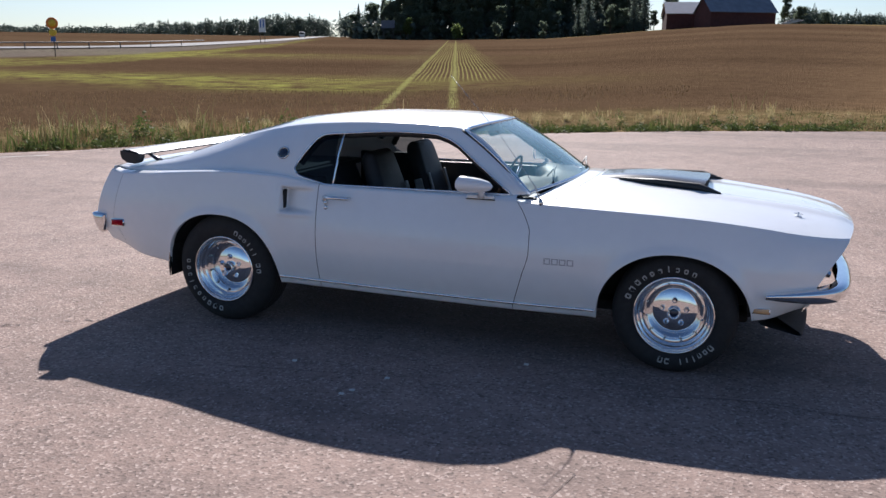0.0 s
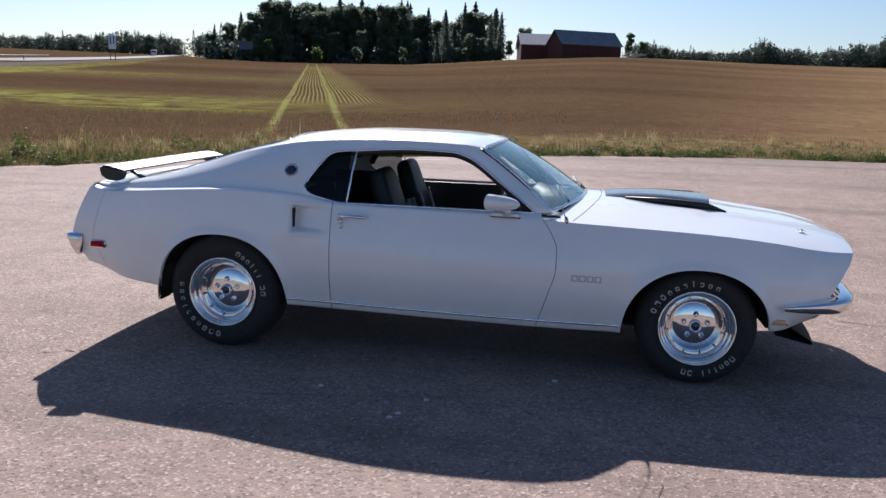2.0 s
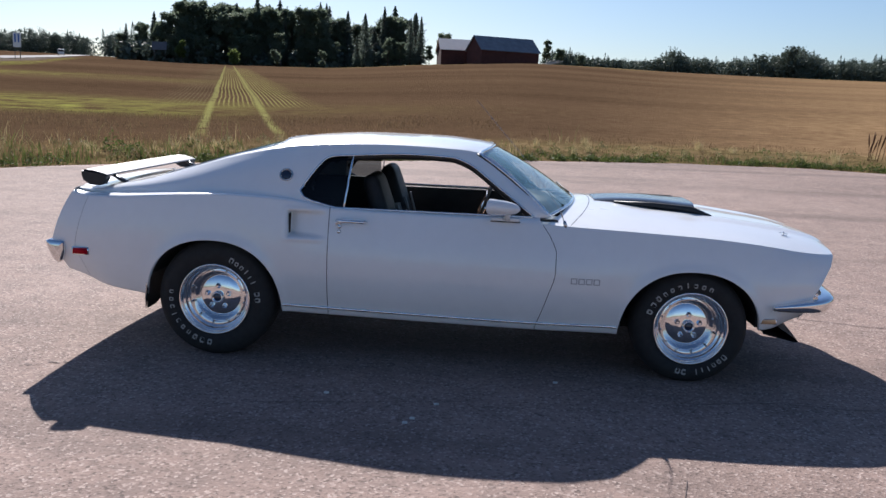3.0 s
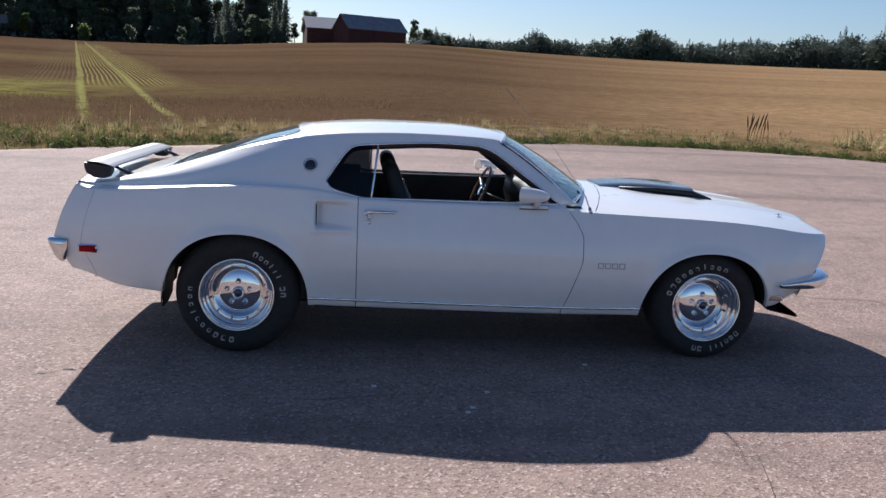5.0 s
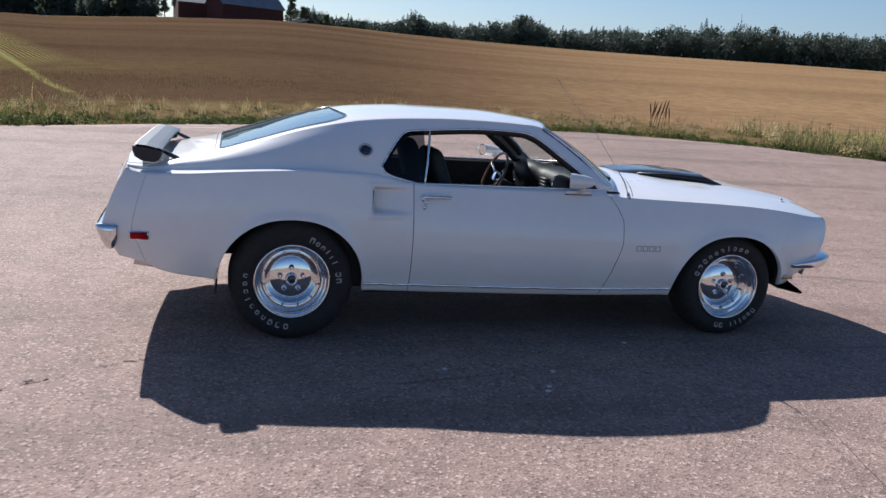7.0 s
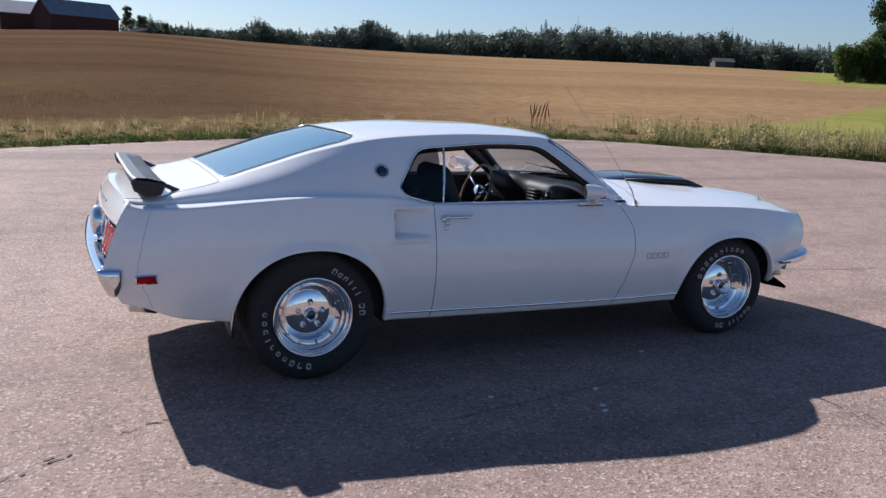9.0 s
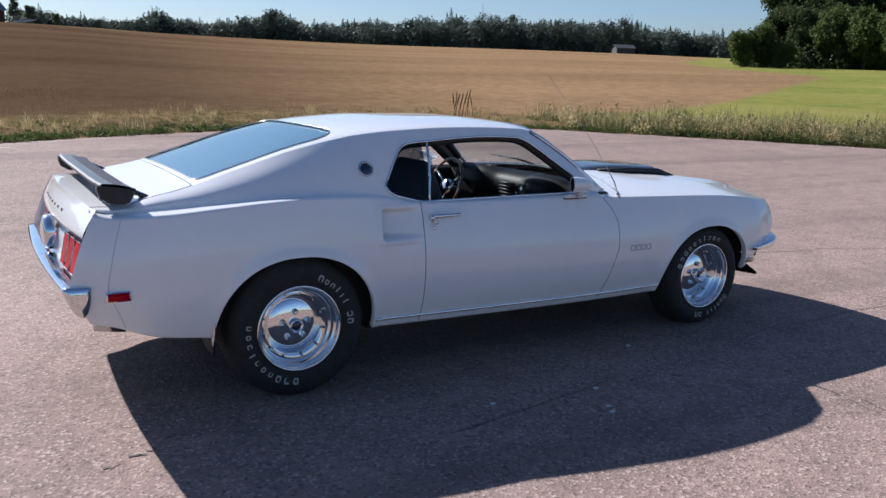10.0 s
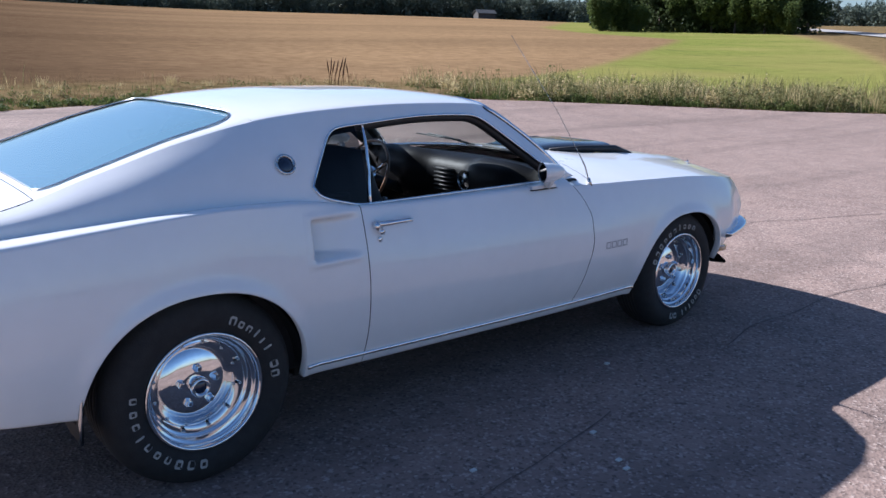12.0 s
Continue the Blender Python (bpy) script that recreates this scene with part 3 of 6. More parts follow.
def side_y(x, z):
    """Half width of the flank."""
    b, t = bottom0(x), z_sh(x)
    v = np.clip((z - b) / (t - b), 0, 1)
    low = np.clip(1 - v / 0.5, 0, 1) ** 2.2
    top = np.where(v > 0.52, np.clip((v - 0.52) / 0.48, 0, 1) ** 1.7, 0)
    y = y_rock(x) * low + y_sh(x) * top + y_mid(x) * (1 - low - top)
    for a in (REAR_ARCH, FRONT_ARCH):
        f = ((np.abs(x - a[0]) / a[1]) ** 2.2 + (np.maximum(z - a[2], 0) / a[3]) ** 2.2) ** 0.4545 - 1
        y = y + 0.013 * np.exp(-((f * a[1] / 0.035) ** 2))
    # the scoop behind the door: a recess that deepens towards the rear
    inx = np.clip((x + 0.722) / (-0.93 + 0.722), 0, 1) * smooth(-0.944, -0.936, x)
    inz = smooth(0.734, 0.750, z) * (1 - smooth(0.868, 0.884, z))
    y = y - 0.072 * inx * inz
    rim = np.maximum(-0.944 - x, np.maximum(0.740 - z, z - 0.878))
    y = y + 0.009 * np.sin(np.clip(rim / 0.03, 0, 1) * math.pi) * smooth(-0.735, -0.76, x)
    # the hollow round the headlamp
    y = y - 0.02 * smooth(1.85, 2.06, x) * smooth(0.48, 0.59, z) * (1 - smooth(0.62, 0.74, z))
    return y


def stations(x0, x1):
    xs = set(np.round(np.linspace(x0, x1, max(3, int((x1 - x0) / 0.022))), 4))
    for a in (REAR_ARCH, FRONT_ARCH):
        xs |= {round(float(a[0] + a[1] * math.sin(t)), 4) for t in np.linspace(-math.pi / 2, math.pi / 2, 61)}
    xs |= {-0.946, -0.942, -0.938, -0.934, -0.93}
    return np.array(sorted(x for x in xs if x0 - 1e-6 <= x <= x1 + 1e-6))


def flank(x0, x1):
    """The side panel from its lower edge or wheel arch up to the shoulder and in to the belt, with a turned-in lip."""
    xs = stations(x0, x1)
    low = np.maximum(bottom0(xs), np.maximum(arch(xs, REAR_ARCH), arch(xs, FRONT_ARCH)))
    n = 60
    v = np.linspace(0, 1, n)
    z = low[:, None] + (z_sh(xs) - low)[:, None] * v[None]
    x = np.repeat(xs[:, None], n, 1)
    p = np.stack([x, side_y(x, z), z], -1)
    lip = p[:, :1].copy()
    lip[..., 1] -= 0.035
    lip[..., 2] += 0.004
    rows = [lip, p]
    if x0 < 0.4:
        s = np.linspace(0, 1, 6)[1:]
        k = np.minimum(xs, 0.56)
        b = np.stack([np.repeat(xs[:, None], 5, 1), y_sh(xs)[:, None] + (y_in(k) - y_sh(xs))[:, None] * s, z_sh(xs)[:, None] + (z_in(k) - z_sh(xs))[:, None] * s + 0.006 * np.sin(s * math.pi)[None]], -1)
        rows.append(b)
    return warp(np.concatenate(rows, 1), door=True)


def pillar_side(x0, x1):
    """The greenhouse side from the belt to the roof's edge, round the side window."""
    xs = np.array(sorted(set(np.round(np.concatenate([np.arange(x0, x1, 0.02), [x1, -0.889, -0.888, -0.885, -0.88, -0.872, -0.86, -0.85, -0.84, 0.455, 0.46]]), 4))))
    zi, ze, yi, ye = z_in(xs), z_ed(xs), y_in(xs), y_ed(xs)
    inside = (xs >= -0.8891) & (xs <= 0.4601)
    split = zi + (ze - zi) * 0.3
    a, b = np.where(inside, win_low(xs), split), np.where(inside, win_top(xs), split)
    a = np.where(xs < -0.889, zi + (ze - zi) * (0.993 - z_in(-0.889)) / (z_ed(-0.889) - z_in(-0.889)), a)
    b = np.where(xs < -0.889, a, b)
    a = np.where(xs > 0.46, zi + (ze - zi) * 0.02, a)
    b = np.where(xs > 0.46, a, b)
    cols = np.concatenate([zi[:, None] + (a - zi)[:, None] * np.linspace(0, 1, 7), b[:, None] + (ze - b)[:, None] * np.linspace(0, 1, 7)], 1)
    f = (cols - zi[:, None]) / (ze - zi)[:, None]
    bulge = 0.036 * np.sin(np.clip(f, 0, 1) * math.pi) * (0.45 + 0.65 * f)
    y = yi[:, None] + (ye - yi)[:, None] * f + bulge
    p = np.stack([np.repeat(xs[:, None], cols.shape[1], 1), y, cols], -1)
    skip = np.zeros((len(xs) - 1, cols.shape[1] - 1), bool)
    skip[:, 6] = True
    return warp(p), skip


def glass_y(x, z):
    f = (z - z_in(x)) / (z_ed(x) - z_in(x))
    return y_in(x) + (y_ed(x) - y_in(x)) * f + 0.036 * np.sin(np.clip(f, 0, 1) * math.pi) * (0.45 + 0.65 * f)


def roof_z(x, y):
    w = np.clip(np.abs(y) / y_ed(x), 0, 1)
    return z_ed(x) + (z_ce(x) - z_ed(x)) * (1 - w**2.4) ** 0.7


def roof_patch(x0, x1, w0=-1.0, w1=1.0, n=41, lift=0.0):
    xs = np.linspace(x0, x1, max(4, int((x1 - x0) / 0.03)))
    if callable(w0) or callable(w1):
        xs = x0 + (x1 - x0) * (0.5 - 0.5 * np.cos(np.linspace(0, math.pi, 41)))
    a = w0(xs) if callable(w0) else np.full(len(xs), w0)
    b = w1(xs) if callable(w1) else np.full(len(xs), w1)
    x = np.repeat(xs[:, None], n, 1)
    k = np.sin(np.linspace(-0.5, 0.5, n) * math.pi) * 0.5 + 0.5 if w0 == -1.0 and w1 == 1.0 else np.linspace(0, 1, n)
    w = a[:, None] + (b - a)[:, None] * k
    y = w * y_ed(x)
    z = roof_z(x - 0.06 * (1 - w**2) * np.exp(-(((x + 1.07) / 0.15) ** 2)), y) + lift
    x = x + 0.085 * (1 - w**2) * smooth(-0.25, 0.13, x)
    x = x - 0.06 * (1 - w**2) * np.exp(-(((x + 1.07) / 0.15) ** 2))
    return warp(np.stack([x, y, z], -1))


# window edges in the roof's plan
GLASS_FRONT, GLASS_BACK, GLASS_SIDE = -1.035, -1.775, 0.92
LID = -1.80


def glass_side(x):
    """Half width of the rear window, with rounded corners."""
    t = (x - GLASS_BACK) / (GLASS_FRONT - GLASS_BACK)
    up, down = np.clip((t - 0.80) / 0.20, 0, 1), np.clip((0.10 - t) / 0.10, 0, 1)
    return GLASS_SIDE - 0.19 * (1 - np.sqrt(1 - up**2)) - 0.08 * (1 - np.sqrt(1 - down**2))


def glass_side_neg(x):
    return -glass_side(x)


piece("roof", joined(grid(roof_patch(GLASS_FRONT, 0.13)), grid(roof_patch(GLASS_BACK, GLASS_FRONT, glass_side, 1.0, 7)), grid(roof_patch(GLASS_BACK, GLASS_FRONT, -1.0, glass_side_neg, 7))), PAINT, car)
piece("headliner", grid(roof_patch(-1.05, 0.12, -0.97, 0.97, 21, -0.045), flip=True), HEADLINER, car)
piece("rear_window", grid(roof_patch(GLASS_BACK, GLASS_FRONT, glass_side_neg, glass_side, 31, -0.004)), REAR_GLASS, car, "sloping rear window with blue sky sheen in its colour")
piece("boot_lid", grid(roof_patch(-2.355, LID, -0.985, 0.985)), PAINT, car)
piece("tulip_panel", grid(roof_patch(LID + 0.003, GLASS_BACK)), PAINT, car)


def edge_of(p, i=None, j=None):
    return [tuple(q) for q in (p[i] if i is not None else p[:, j])]


rg = roof_patch(GLASS_BACK, GLASS_FRONT, glass_side_neg, glass_side, 31, 0.004)
piece("window_trim", tube(edge_of(rg, i=0) + edge_of(rg, j=-1)[1:-1] + edge_of(rg, i=-1)[::-1] + edge_of(rg, j=0)[::-1][1:-1], 0.003, 6, closed=True), DULL_CHROME, car, "thin bright rear window trim")

for s in (-1, 1):
    def lay(vf, s=s):
        return vf if s > 0 else mirrored(vf)

    for name, x0, x1 in (("quarter_panel", -2.36, DOOR_BACK - 0.002), ("door", DOOR_BACK + 0.002, DOOR_FRONT - 0.002), ("front_fender", DOOR_FRONT + 0.002, 2.1)):
        ob = piece(name, lay(grid(flank(x0, x1), flip=True)), PAINT, car)
        if name == "door":
            door = ob
        if name == "quarter_panel":
            quarter = ob
        if name == "front_fender":
            fender = ob
    p, skip = pillar_side(-2.36, 0.56)
    piece("sail_panel", lay(grid(p, flip=True, skip=skip)), PAINT, quarter)
    # chrome frame round the side window
    xs = np.linspace(-0.889, 0.46, 70)
    ring = [(x, glass_y(x, z) + 0.004, z) for x, z in zip(xs, win_top(xs))] + [(x, glass_y(x, z) + 0.004, z) for x, z in list(zip(xs, win_low(xs)))[::-1][1:-1]]
    piece("window_frame", lay(tube(ring, 0.0055, 6, closed=True)), CHROME, car, "thin chrome side window frame")
    seal = [(x, glass_y(x, z) - 0.030, z - 0.010) for x, z in zip(np.linspace(-0.87, 0.44, 60), win_top(np.linspace(-0.87, 0.44, 60)))]
    piece("window_seal", lay(tube(seal, 0.022, 8)), BLACK_PLASTIC, car, "black inner window seal")
    # fixed quarter glass and its chrome bar; the door glass is wound down
    xs = np.linspace(-0.885, -0.635, 16)
    v = np.linspace(0, 1, 8)
    zz = win_low(xs)[:, None] + (win_top(xs) - win_low(xs))[:, None] * v
    xx = np.repeat(xs[:, None], 8, 1)
    piece("quarter_window", lay(grid(np.stack([xx, glass_y(xx, zz) - 0.006, zz], -1))), TINTED, car, "dark tinted fixed quarter window")
    bar = [(-0.635 + 0.035 * (z - 0.9) / 0.3, glass_y(-0.63, z) - 0.002, z) for z in np.linspace(0.895, 1.2, 8)]
    piece("window_bar", lay(tube(bar, 0.007, 6)), CHROME, car)


# hood, cowl and windshield
def hood_patch(x0, x1, w0=-1.0, w1=1.0, n=45, lift=0.0):
    xs = np.linspace(x0, x1, max(4, int((x1 - x0) / 0.03)))
    x, w = np.meshgrid(xs, np.linspace(w0, w1, n), indexing="ij")
    y = w * y_sh(x)
    a = np.abs(w)
    z = z_sh(x) + (z_hood(x) - z_sh(x)) * (1 - a**2.0) + 0.014 * np.exp(-(((a - 0.42) / 0.06) ** 2)) * smooth(1.0, 1.5, x) + lift
    x = x + 0.20 * (1 - w**2) * (1 - smooth(0.53, 1.2, x))
    return warp(np.stack([x, y, z], -1))


HOOD_SIDE = 0.97
hood = piece("hood", grid(hood_patch(0.66, 2.1, -HOOD_SIDE, HOOD_SIDE)), PAINT, car, "white hood with satin black scoop")
for s in (-1, 1):
    a, b = sorted((s * HOOD_SIDE, s * 1.0))
    piece("fender_top", grid(hood_patch(0.53, 2.1, a, b, 9)), PAINT, car)
for s in (-1, 1):
    a, b = sorted((s * 0.8, s * 1.0))
    piece("cowl_corner", grid(hood_patch(0.45, 0.62, a, b, 7, -0.003)), PAINT, car)
piece("cowl", grid(hood_patch(0.53, 0.655, -HOOD_SIDE, HOOD_SIDE)), PAINT, car)
piece("hood_liner", grid(hood_patch(0.6, 2.05, -0.9, 0.9, 15, -0.03)), SEAM, car)


def screen_patch(w0=-1.0, w1=1.0, n=25, rows=12, lift=0.0):
    """The windshield, ruled from the roof's front edge to the cowl."""
    w = np.linspace(w0, w1, n)
    top = np.stack([0.13 + 0.085 * (1 - w**2), w * 0.60, roof_z(0.13, w * 0.60) - 0.004], -1)
    low = np.stack([0.55 + 0.19 * (1 - w**2), w * 0.735, 0.912 + 0.043 * (1 - w**2)], -1)
    v = np.linspace(0, 1, rows)[:, None, None]
    p = top[None] * (1 - v) + low[None] * v
    p[..., 2] += (0.02 * np.sin(v * math.pi))[..., 0] + lift
    return p


sp = screen_patch()
piece("windshield", grid(sp), WINDSHIELD, car, "clear curved windshield")
piece("windshield_trim", tube(edge_of(sp, i=0) + edge_of(sp, j=-1)[1:-1] + edge_of(sp, i=-1)[::-1] + edge_of(sp, j=0)[::-1][1:-1], 0.011, 6, closed=True), CHROME, car, "chrome windshield surround")
for s in (-1, 1):
    pts = [sp[i, -1 if s > 0 else 0] for i in range(10)]
    piece("pillar", tube([(q[0] - 0.02, q[1] * 0.985, q[2] - 0.012) for q in pts], 0.024, 8), BLACK_PLASTIC, car)
# wipers
for y0, y1 in ((-0.52, -0.02), (0.10, 0.56)):
    a = (0.74 - 0.2 * (y0 / 0.735) ** 2, y0, 0.955 - 0.02 * (y0 / 0.7) ** 2)
    piece("wiper", joined(tube([a, (a[0] - 0.05, (y0 + y1) / 2, a[2] + 0.035), (a[0] - 0.07, y1 * 0.8 + y0 * 0.2, a[2] + 0.045)], 0.006, 6), tube([(a[0] - 0.055, (y0 * 0.8 + y1 * 0.2), a[2] + 0.028), (a[0] - 0.085, y1, a[2] + 0.04)], 0.005, 5)), BLACK_PLASTIC, car)

# hood scoop: wedge with a dark mouth at the front
def scoop():
    xs = np.linspace(0, 1, 22)
    rows = []
    for t in xs:
        x = 0.86 + 0.60 * t
        half = 0.19 + 0.13 * t
        h = 0.008 + 0.044 * math.sin(min(1, t * 1.25) * math.pi / 2) * (1 - 0.12 * t)
        base = 0.952 - 0.036 * smooth(0.8, 1.5, x)
        rows.append([(x + 0.03 * (1 - (w) ** 2) * t, half * w, base + h * (1 - abs(w) ** 7)) for w in np.linspace(-1, 1, 25)])
    return np.array(rows)


sc = scoop()
piece("hood_scoop", grid(sc), BLACK_PAINT, hood, "satin black hood scoop")
mouth = np.array([[(q[0] - 0.004, q[1] * 0.99, 0.925 + (q[2] - 0.925) * f) for q in sc[-1]] for f in (0.0, 0.5, 0.97)])
piece("scoop_mouth", grid(mouth), DARK, hood)
for s in (-1, 1):
    piece("scoop_side", tube([(0.98, s * 0.225, 0.949), (1.2, s * 0.268, 0.948), (1.44, s * 0.315, 0.934), (1.56, s * 0.34, 0.908)], [0.010, 0.018, 0.024, 0.005], 8), BLACK_PLASTIC, hood)
    pin = thing("hood_pin", (0, 0, 0), "", "")
    pin.parent = hood
    w_ = 0.47 / float(y_sh(1.93))
    z0 = float(z_sh(1.93) + (z_hood(1.93) - z_sh(1.93)) * (1 - w_**2)) + 0.004
    piece("plate", lathe([(0.0, 0.0), (0.018, 0.0), (0.020, -0.003), (0.0, -0.003)], 16), CHROME, pin).matrix_basis = pose(1.96, s * 0.47, z0, 90, 0, 0)
    piece("pin", tube([(1.96, s * 0.47, z0 - 0.01), (1.96, s * 0.47, z0 + 0.02)], 0.004, 8), CHROME, pin)
    piece("clip", tube([(1.935, s * 0.47, z0 + 0.013), (1.985, s * 0.47, z0 + 0.008)], 0.0025, 6), CHROME, pin)

# tail panel, lamps and bumpers
def tail_patch(y0, y1, z0, z1, out=0.0, n=25, m=12):
    y, z = np.meshgrid(np.linspace(y0, y1, n), np.linspace(z0, z1, m), indexing="ij")
    x = tail_x(z) - tail_bow(z) * (1 - np.clip(np.abs(y) / 0.8, 0, 1) ** 2) - out
    return np.stack([x, y, z], -1)


ty = np.linspace(-0.775, 0.775, 41)
tz = 0.45 + (roof_z(-2.355, np.clip(ty, -0.668, 0.668)) + 0.001 - 0.45)[:, None] * np.linspace(0, 1, 36)[None]
tp = np.stack([tail_x(tz) - tail_bow(tz) * (1 - (np.abs(ty) / 0.8) ** 2)[:, None] + 0.004, np.repeat(ty[:, None], 36, 1), tz], -1)
tp[..., 0] += 0.046 * (1 - smooth(0.80, 0.835, tp[..., 2]))
piece("tail_panel", grid(tp), PAINT, car)
for s in (-1, 1):
    for k in range(3):
        y = s * (0.42 + 0.115 * k)
        q = tail_patch(y - 0.045, y + 0.045, 0.655, 0.792, -0.035, 5, 6)
        rim = np.concatenate([q[[0]], q, q[[-1]]], 0)
        rim[0, :, 0] += 0.04
        rim[-1, :, 0] += 0.04
        lamp = piece("tail_lamp", grid(rim), RED_LENS, car, "red vertical tail lamp")
        ring = [tuple(v) for v in q[:, 0]] + [tuple(v) for v in q[-1, 1:-1]] + [tuple(v) for v in q[::-1, -1]] + [tuple(v) for v in q[0, ::-1][1:-1]]
        piece("bezel", tube(ring, 0.003, 5, closed=True), DULL_CHROME, lamp)
cap = piece("fuel_cap", lathe([(0.0, -0.04), (0.03, -0.042), (0.06, -0.034), (0.078, -0.03), (0.088, -0.012), (0.088, 0.02)], 32), CHROME, car, "round chrome fuel cap")
cap.matrix_basis = pose(-2.345, 0, 0.735, 0, 0, -90)
for k in range(7):
    q = -0.30 + 0.1 * k
    xl = float(tail_x(0.89) - tail_bow(0.89) * (1 - (q / 0.8) ** 2))
    piece("tail_letter", box_vf(xl - 0.001, xl + 0.012, q - 0.015, q + 0.015, 0.872, 0.892), BLACK_PLASTIC, car, "small dark letter block on tail")


ROUND = ((-0.6, -0.5), (0.1, -0.5), (0.5, -0.4), (0.8, -0.2), (0.95, 0.05), (1.0, 0.2), (0.9, 0.36), (0.5, 0.46), (0.1, 0.5), (-0.6, 0.5))


def bumper(pts, h, t, mat, name, label, face=ROUND):
    """A bar with a rounded face swept along a plan line; h gives each point's height."""
    rows = []
    for i, (x, y, z) in enumerate(pts):
        a, b = Vector(pts[max(0, i - 1)]), Vector(pts[min(len(pts) - 1, i + 1)])
        d = (b - a).normalized()
        o = Vector((d.y, -d.x, 0))
        rows.append([tuple(Vector((x, y, z)) + o * t * oo + Vector((0, 0, h[i] * hh))) for oo, hh in face])
    p = np.array(rows)
    v, f = grid(p)
    m = p.shape[1]
    f = f + [tuple(range(m)), tuple(range((len(pts) - 1) * m, len(pts) * m))]
    return piece(name, (v, f), mat, car, label)


fw = np.sin(np.linspace(-math.pi / 2, math.pi / 2, 61))
front_line = [(2.238 - 0.10 * abs(w) ** 2 - 0.33 * abs(w) ** 16, 0.86 * w, 0.485 - 0.015 * abs(w) ** 8) for w in fw]
bumper(front_line, [0.095 * (1 - 0.6 * abs(w) ** 18) for w in fw], 0.045, CHROME, "front_bumper", "chrome front bumper wrapping the corners")
# rear bumper: a wedge section, full width, with domed ends
SECTION = np.array([(-2.272, 0.632), (-2.274, 0.59), (-2.279, 0.555), (-2.291, 0.524), (-2.306, 0.506), (-2.318, 0.503), (-2.338, 0.517), (-2.358, 0.548), (-2.374, 0.586), (-2.386, 0.618), (-2.389, 0.628), (-2.384, 0.636), (-2.368, 0.641), (-2.33, 0.641), (-2.285, 0.638), (-2.272, 0.632)])
rows, mid_s = [], SECTION.mean(0)
for w, y, k in [(-1, -0.858, 0.02), (-1, -0.857, 0.45), (-1, -0.853, 0.8), (-1, -0.846, 0.95)] + [(w, 0.835 * w, 1.0) for w in np.linspace(-1, 1, 41)] + [(1, 0.846, 0.95), (1, 0.853, 0.8), (1, 0.857, 0.45), (1, 0.858, 0.02)]:
    q = mid_s + (SECTION - mid_s) * k
    rows.append([(a - 0.03 * (1 - w * w), y, b) for a, b in q])
piece("rear_bumper", grid(np.array(rows), flip=True), CHROME, car, "chrome rear bumper")

# nose: grille, lamps, valance and chin spoiler
gp = np.array([[(2.035 + 0.13 * (1 - (y / 0.8) ** 2) - 0.05 * (0.75 - z) - 0.02, y, z) for z in np.linspace(0.44, 0.73, 6)] for y in np.linspace(-0.73, 0.73, 21)])
piece("grille", grid(gp, flip=True), BLACK_PLASTIC, car)
vp = np.array([[(2.03 + 0.14 * (1 - (y / 0.8) ** 2) - 0.35 * (0.52 - z), y, z) for z in np.linspace(0.375, 0.53, 7)] for y in np.linspace(-0.745, 0.745, 21)])
piece("front_valance", grid(vp, flip=True), PAINT, car)
for s in (-1, 1):
    fz = np.linspace(0.43, 0.74, 14)
    fu = np.linspace(0, 1, 9)[:, None]
    ey = side_y(np.full(14, 2.1), fz)[None] - 0.004
    py = 0.42 + (ey - 0.42) * fu
    px = nose_x(fz)[None] + 0.13 * (1 - (py / 0.8) ** 2) - 0.012 - 0.14 * (1 - fu)
    piece("lamp_surround", grid(np.stack([px, s * py, np.repeat(fz[None], 9, 0)], -1), flip=s > 0), PAINT, car)
hp = hood_patch(2.06, 2.1, -1, 1, 45)[-1]
piece("hood_lip", grid(np.array([[tuple(q), (q[0] - 0.015, q[1], q[2] - 0.05)] for q in hp])), PAINT, car)
for s in (-1, 1):
    hl = piece("headlamp", lathe([(0.0, -0.02), (0.05, -0.016), (0.082, -0.002), (0.085, 0.0)], 28), CHROME, car, "round chrome-ringed headlamp")
    hl.matrix_basis = pose(2.095, s * 0.60, 0.635, 0, 0, 90)
    piece("lamp_ring", lathe([(0.082, 0.0), (0.086, -0.025), (0.1, -0.03), (0.104, 0.03)], 28), CHROME, hl)
    ym = float(side_y(np.array(1.80), np.array(0.388)))
    fm = piece("side_marker", box_vf(1.755, 1.845, s * ym - 0.012, s * ym + 0.012, 0.373, 0.402), CHROME, car, "small front side marker lamp")
    piece("lens", box_vf(1.763, 1.837, s * (ym + 0.010) - 0.005, s * (ym + 0.010) + 0.005, 0.376, 0.399), AMBER_LENS, fm)
    yr = float(side_y(np.array(-2.17), np.array(0.584)))
    rm = piece("side_marker", box_vf(-2.222, -2.124, s * yr - 0.013, s * yr + 0.013, 0.562, 0.606), CHROME, car, "red rear side marker lamp")
    piece("lens", box_vf(-2.216, -2.130, s * (yr + 0.011) - 0.006, s * (yr + 0.011) + 0.006, 0.567, 0.601), RED_LENS, rm)
chin = np.array([[(2.02 + 0.06 * (1 - (y / 0.7) ** 2) + o, y, z) for o, z in ((-0.23, 0.40), (-0.14, 0.348), (-0.012, 0.27), (0.0, 0.256), (-0.014, 0.25), (-0.2, 0.29), (-0.23, 0.33))] for y in np.linspace(-0.765, 0.765, 21)])
piece("chin_spoiler", grid(chin), RUBBER, car, "black chin spoiler")

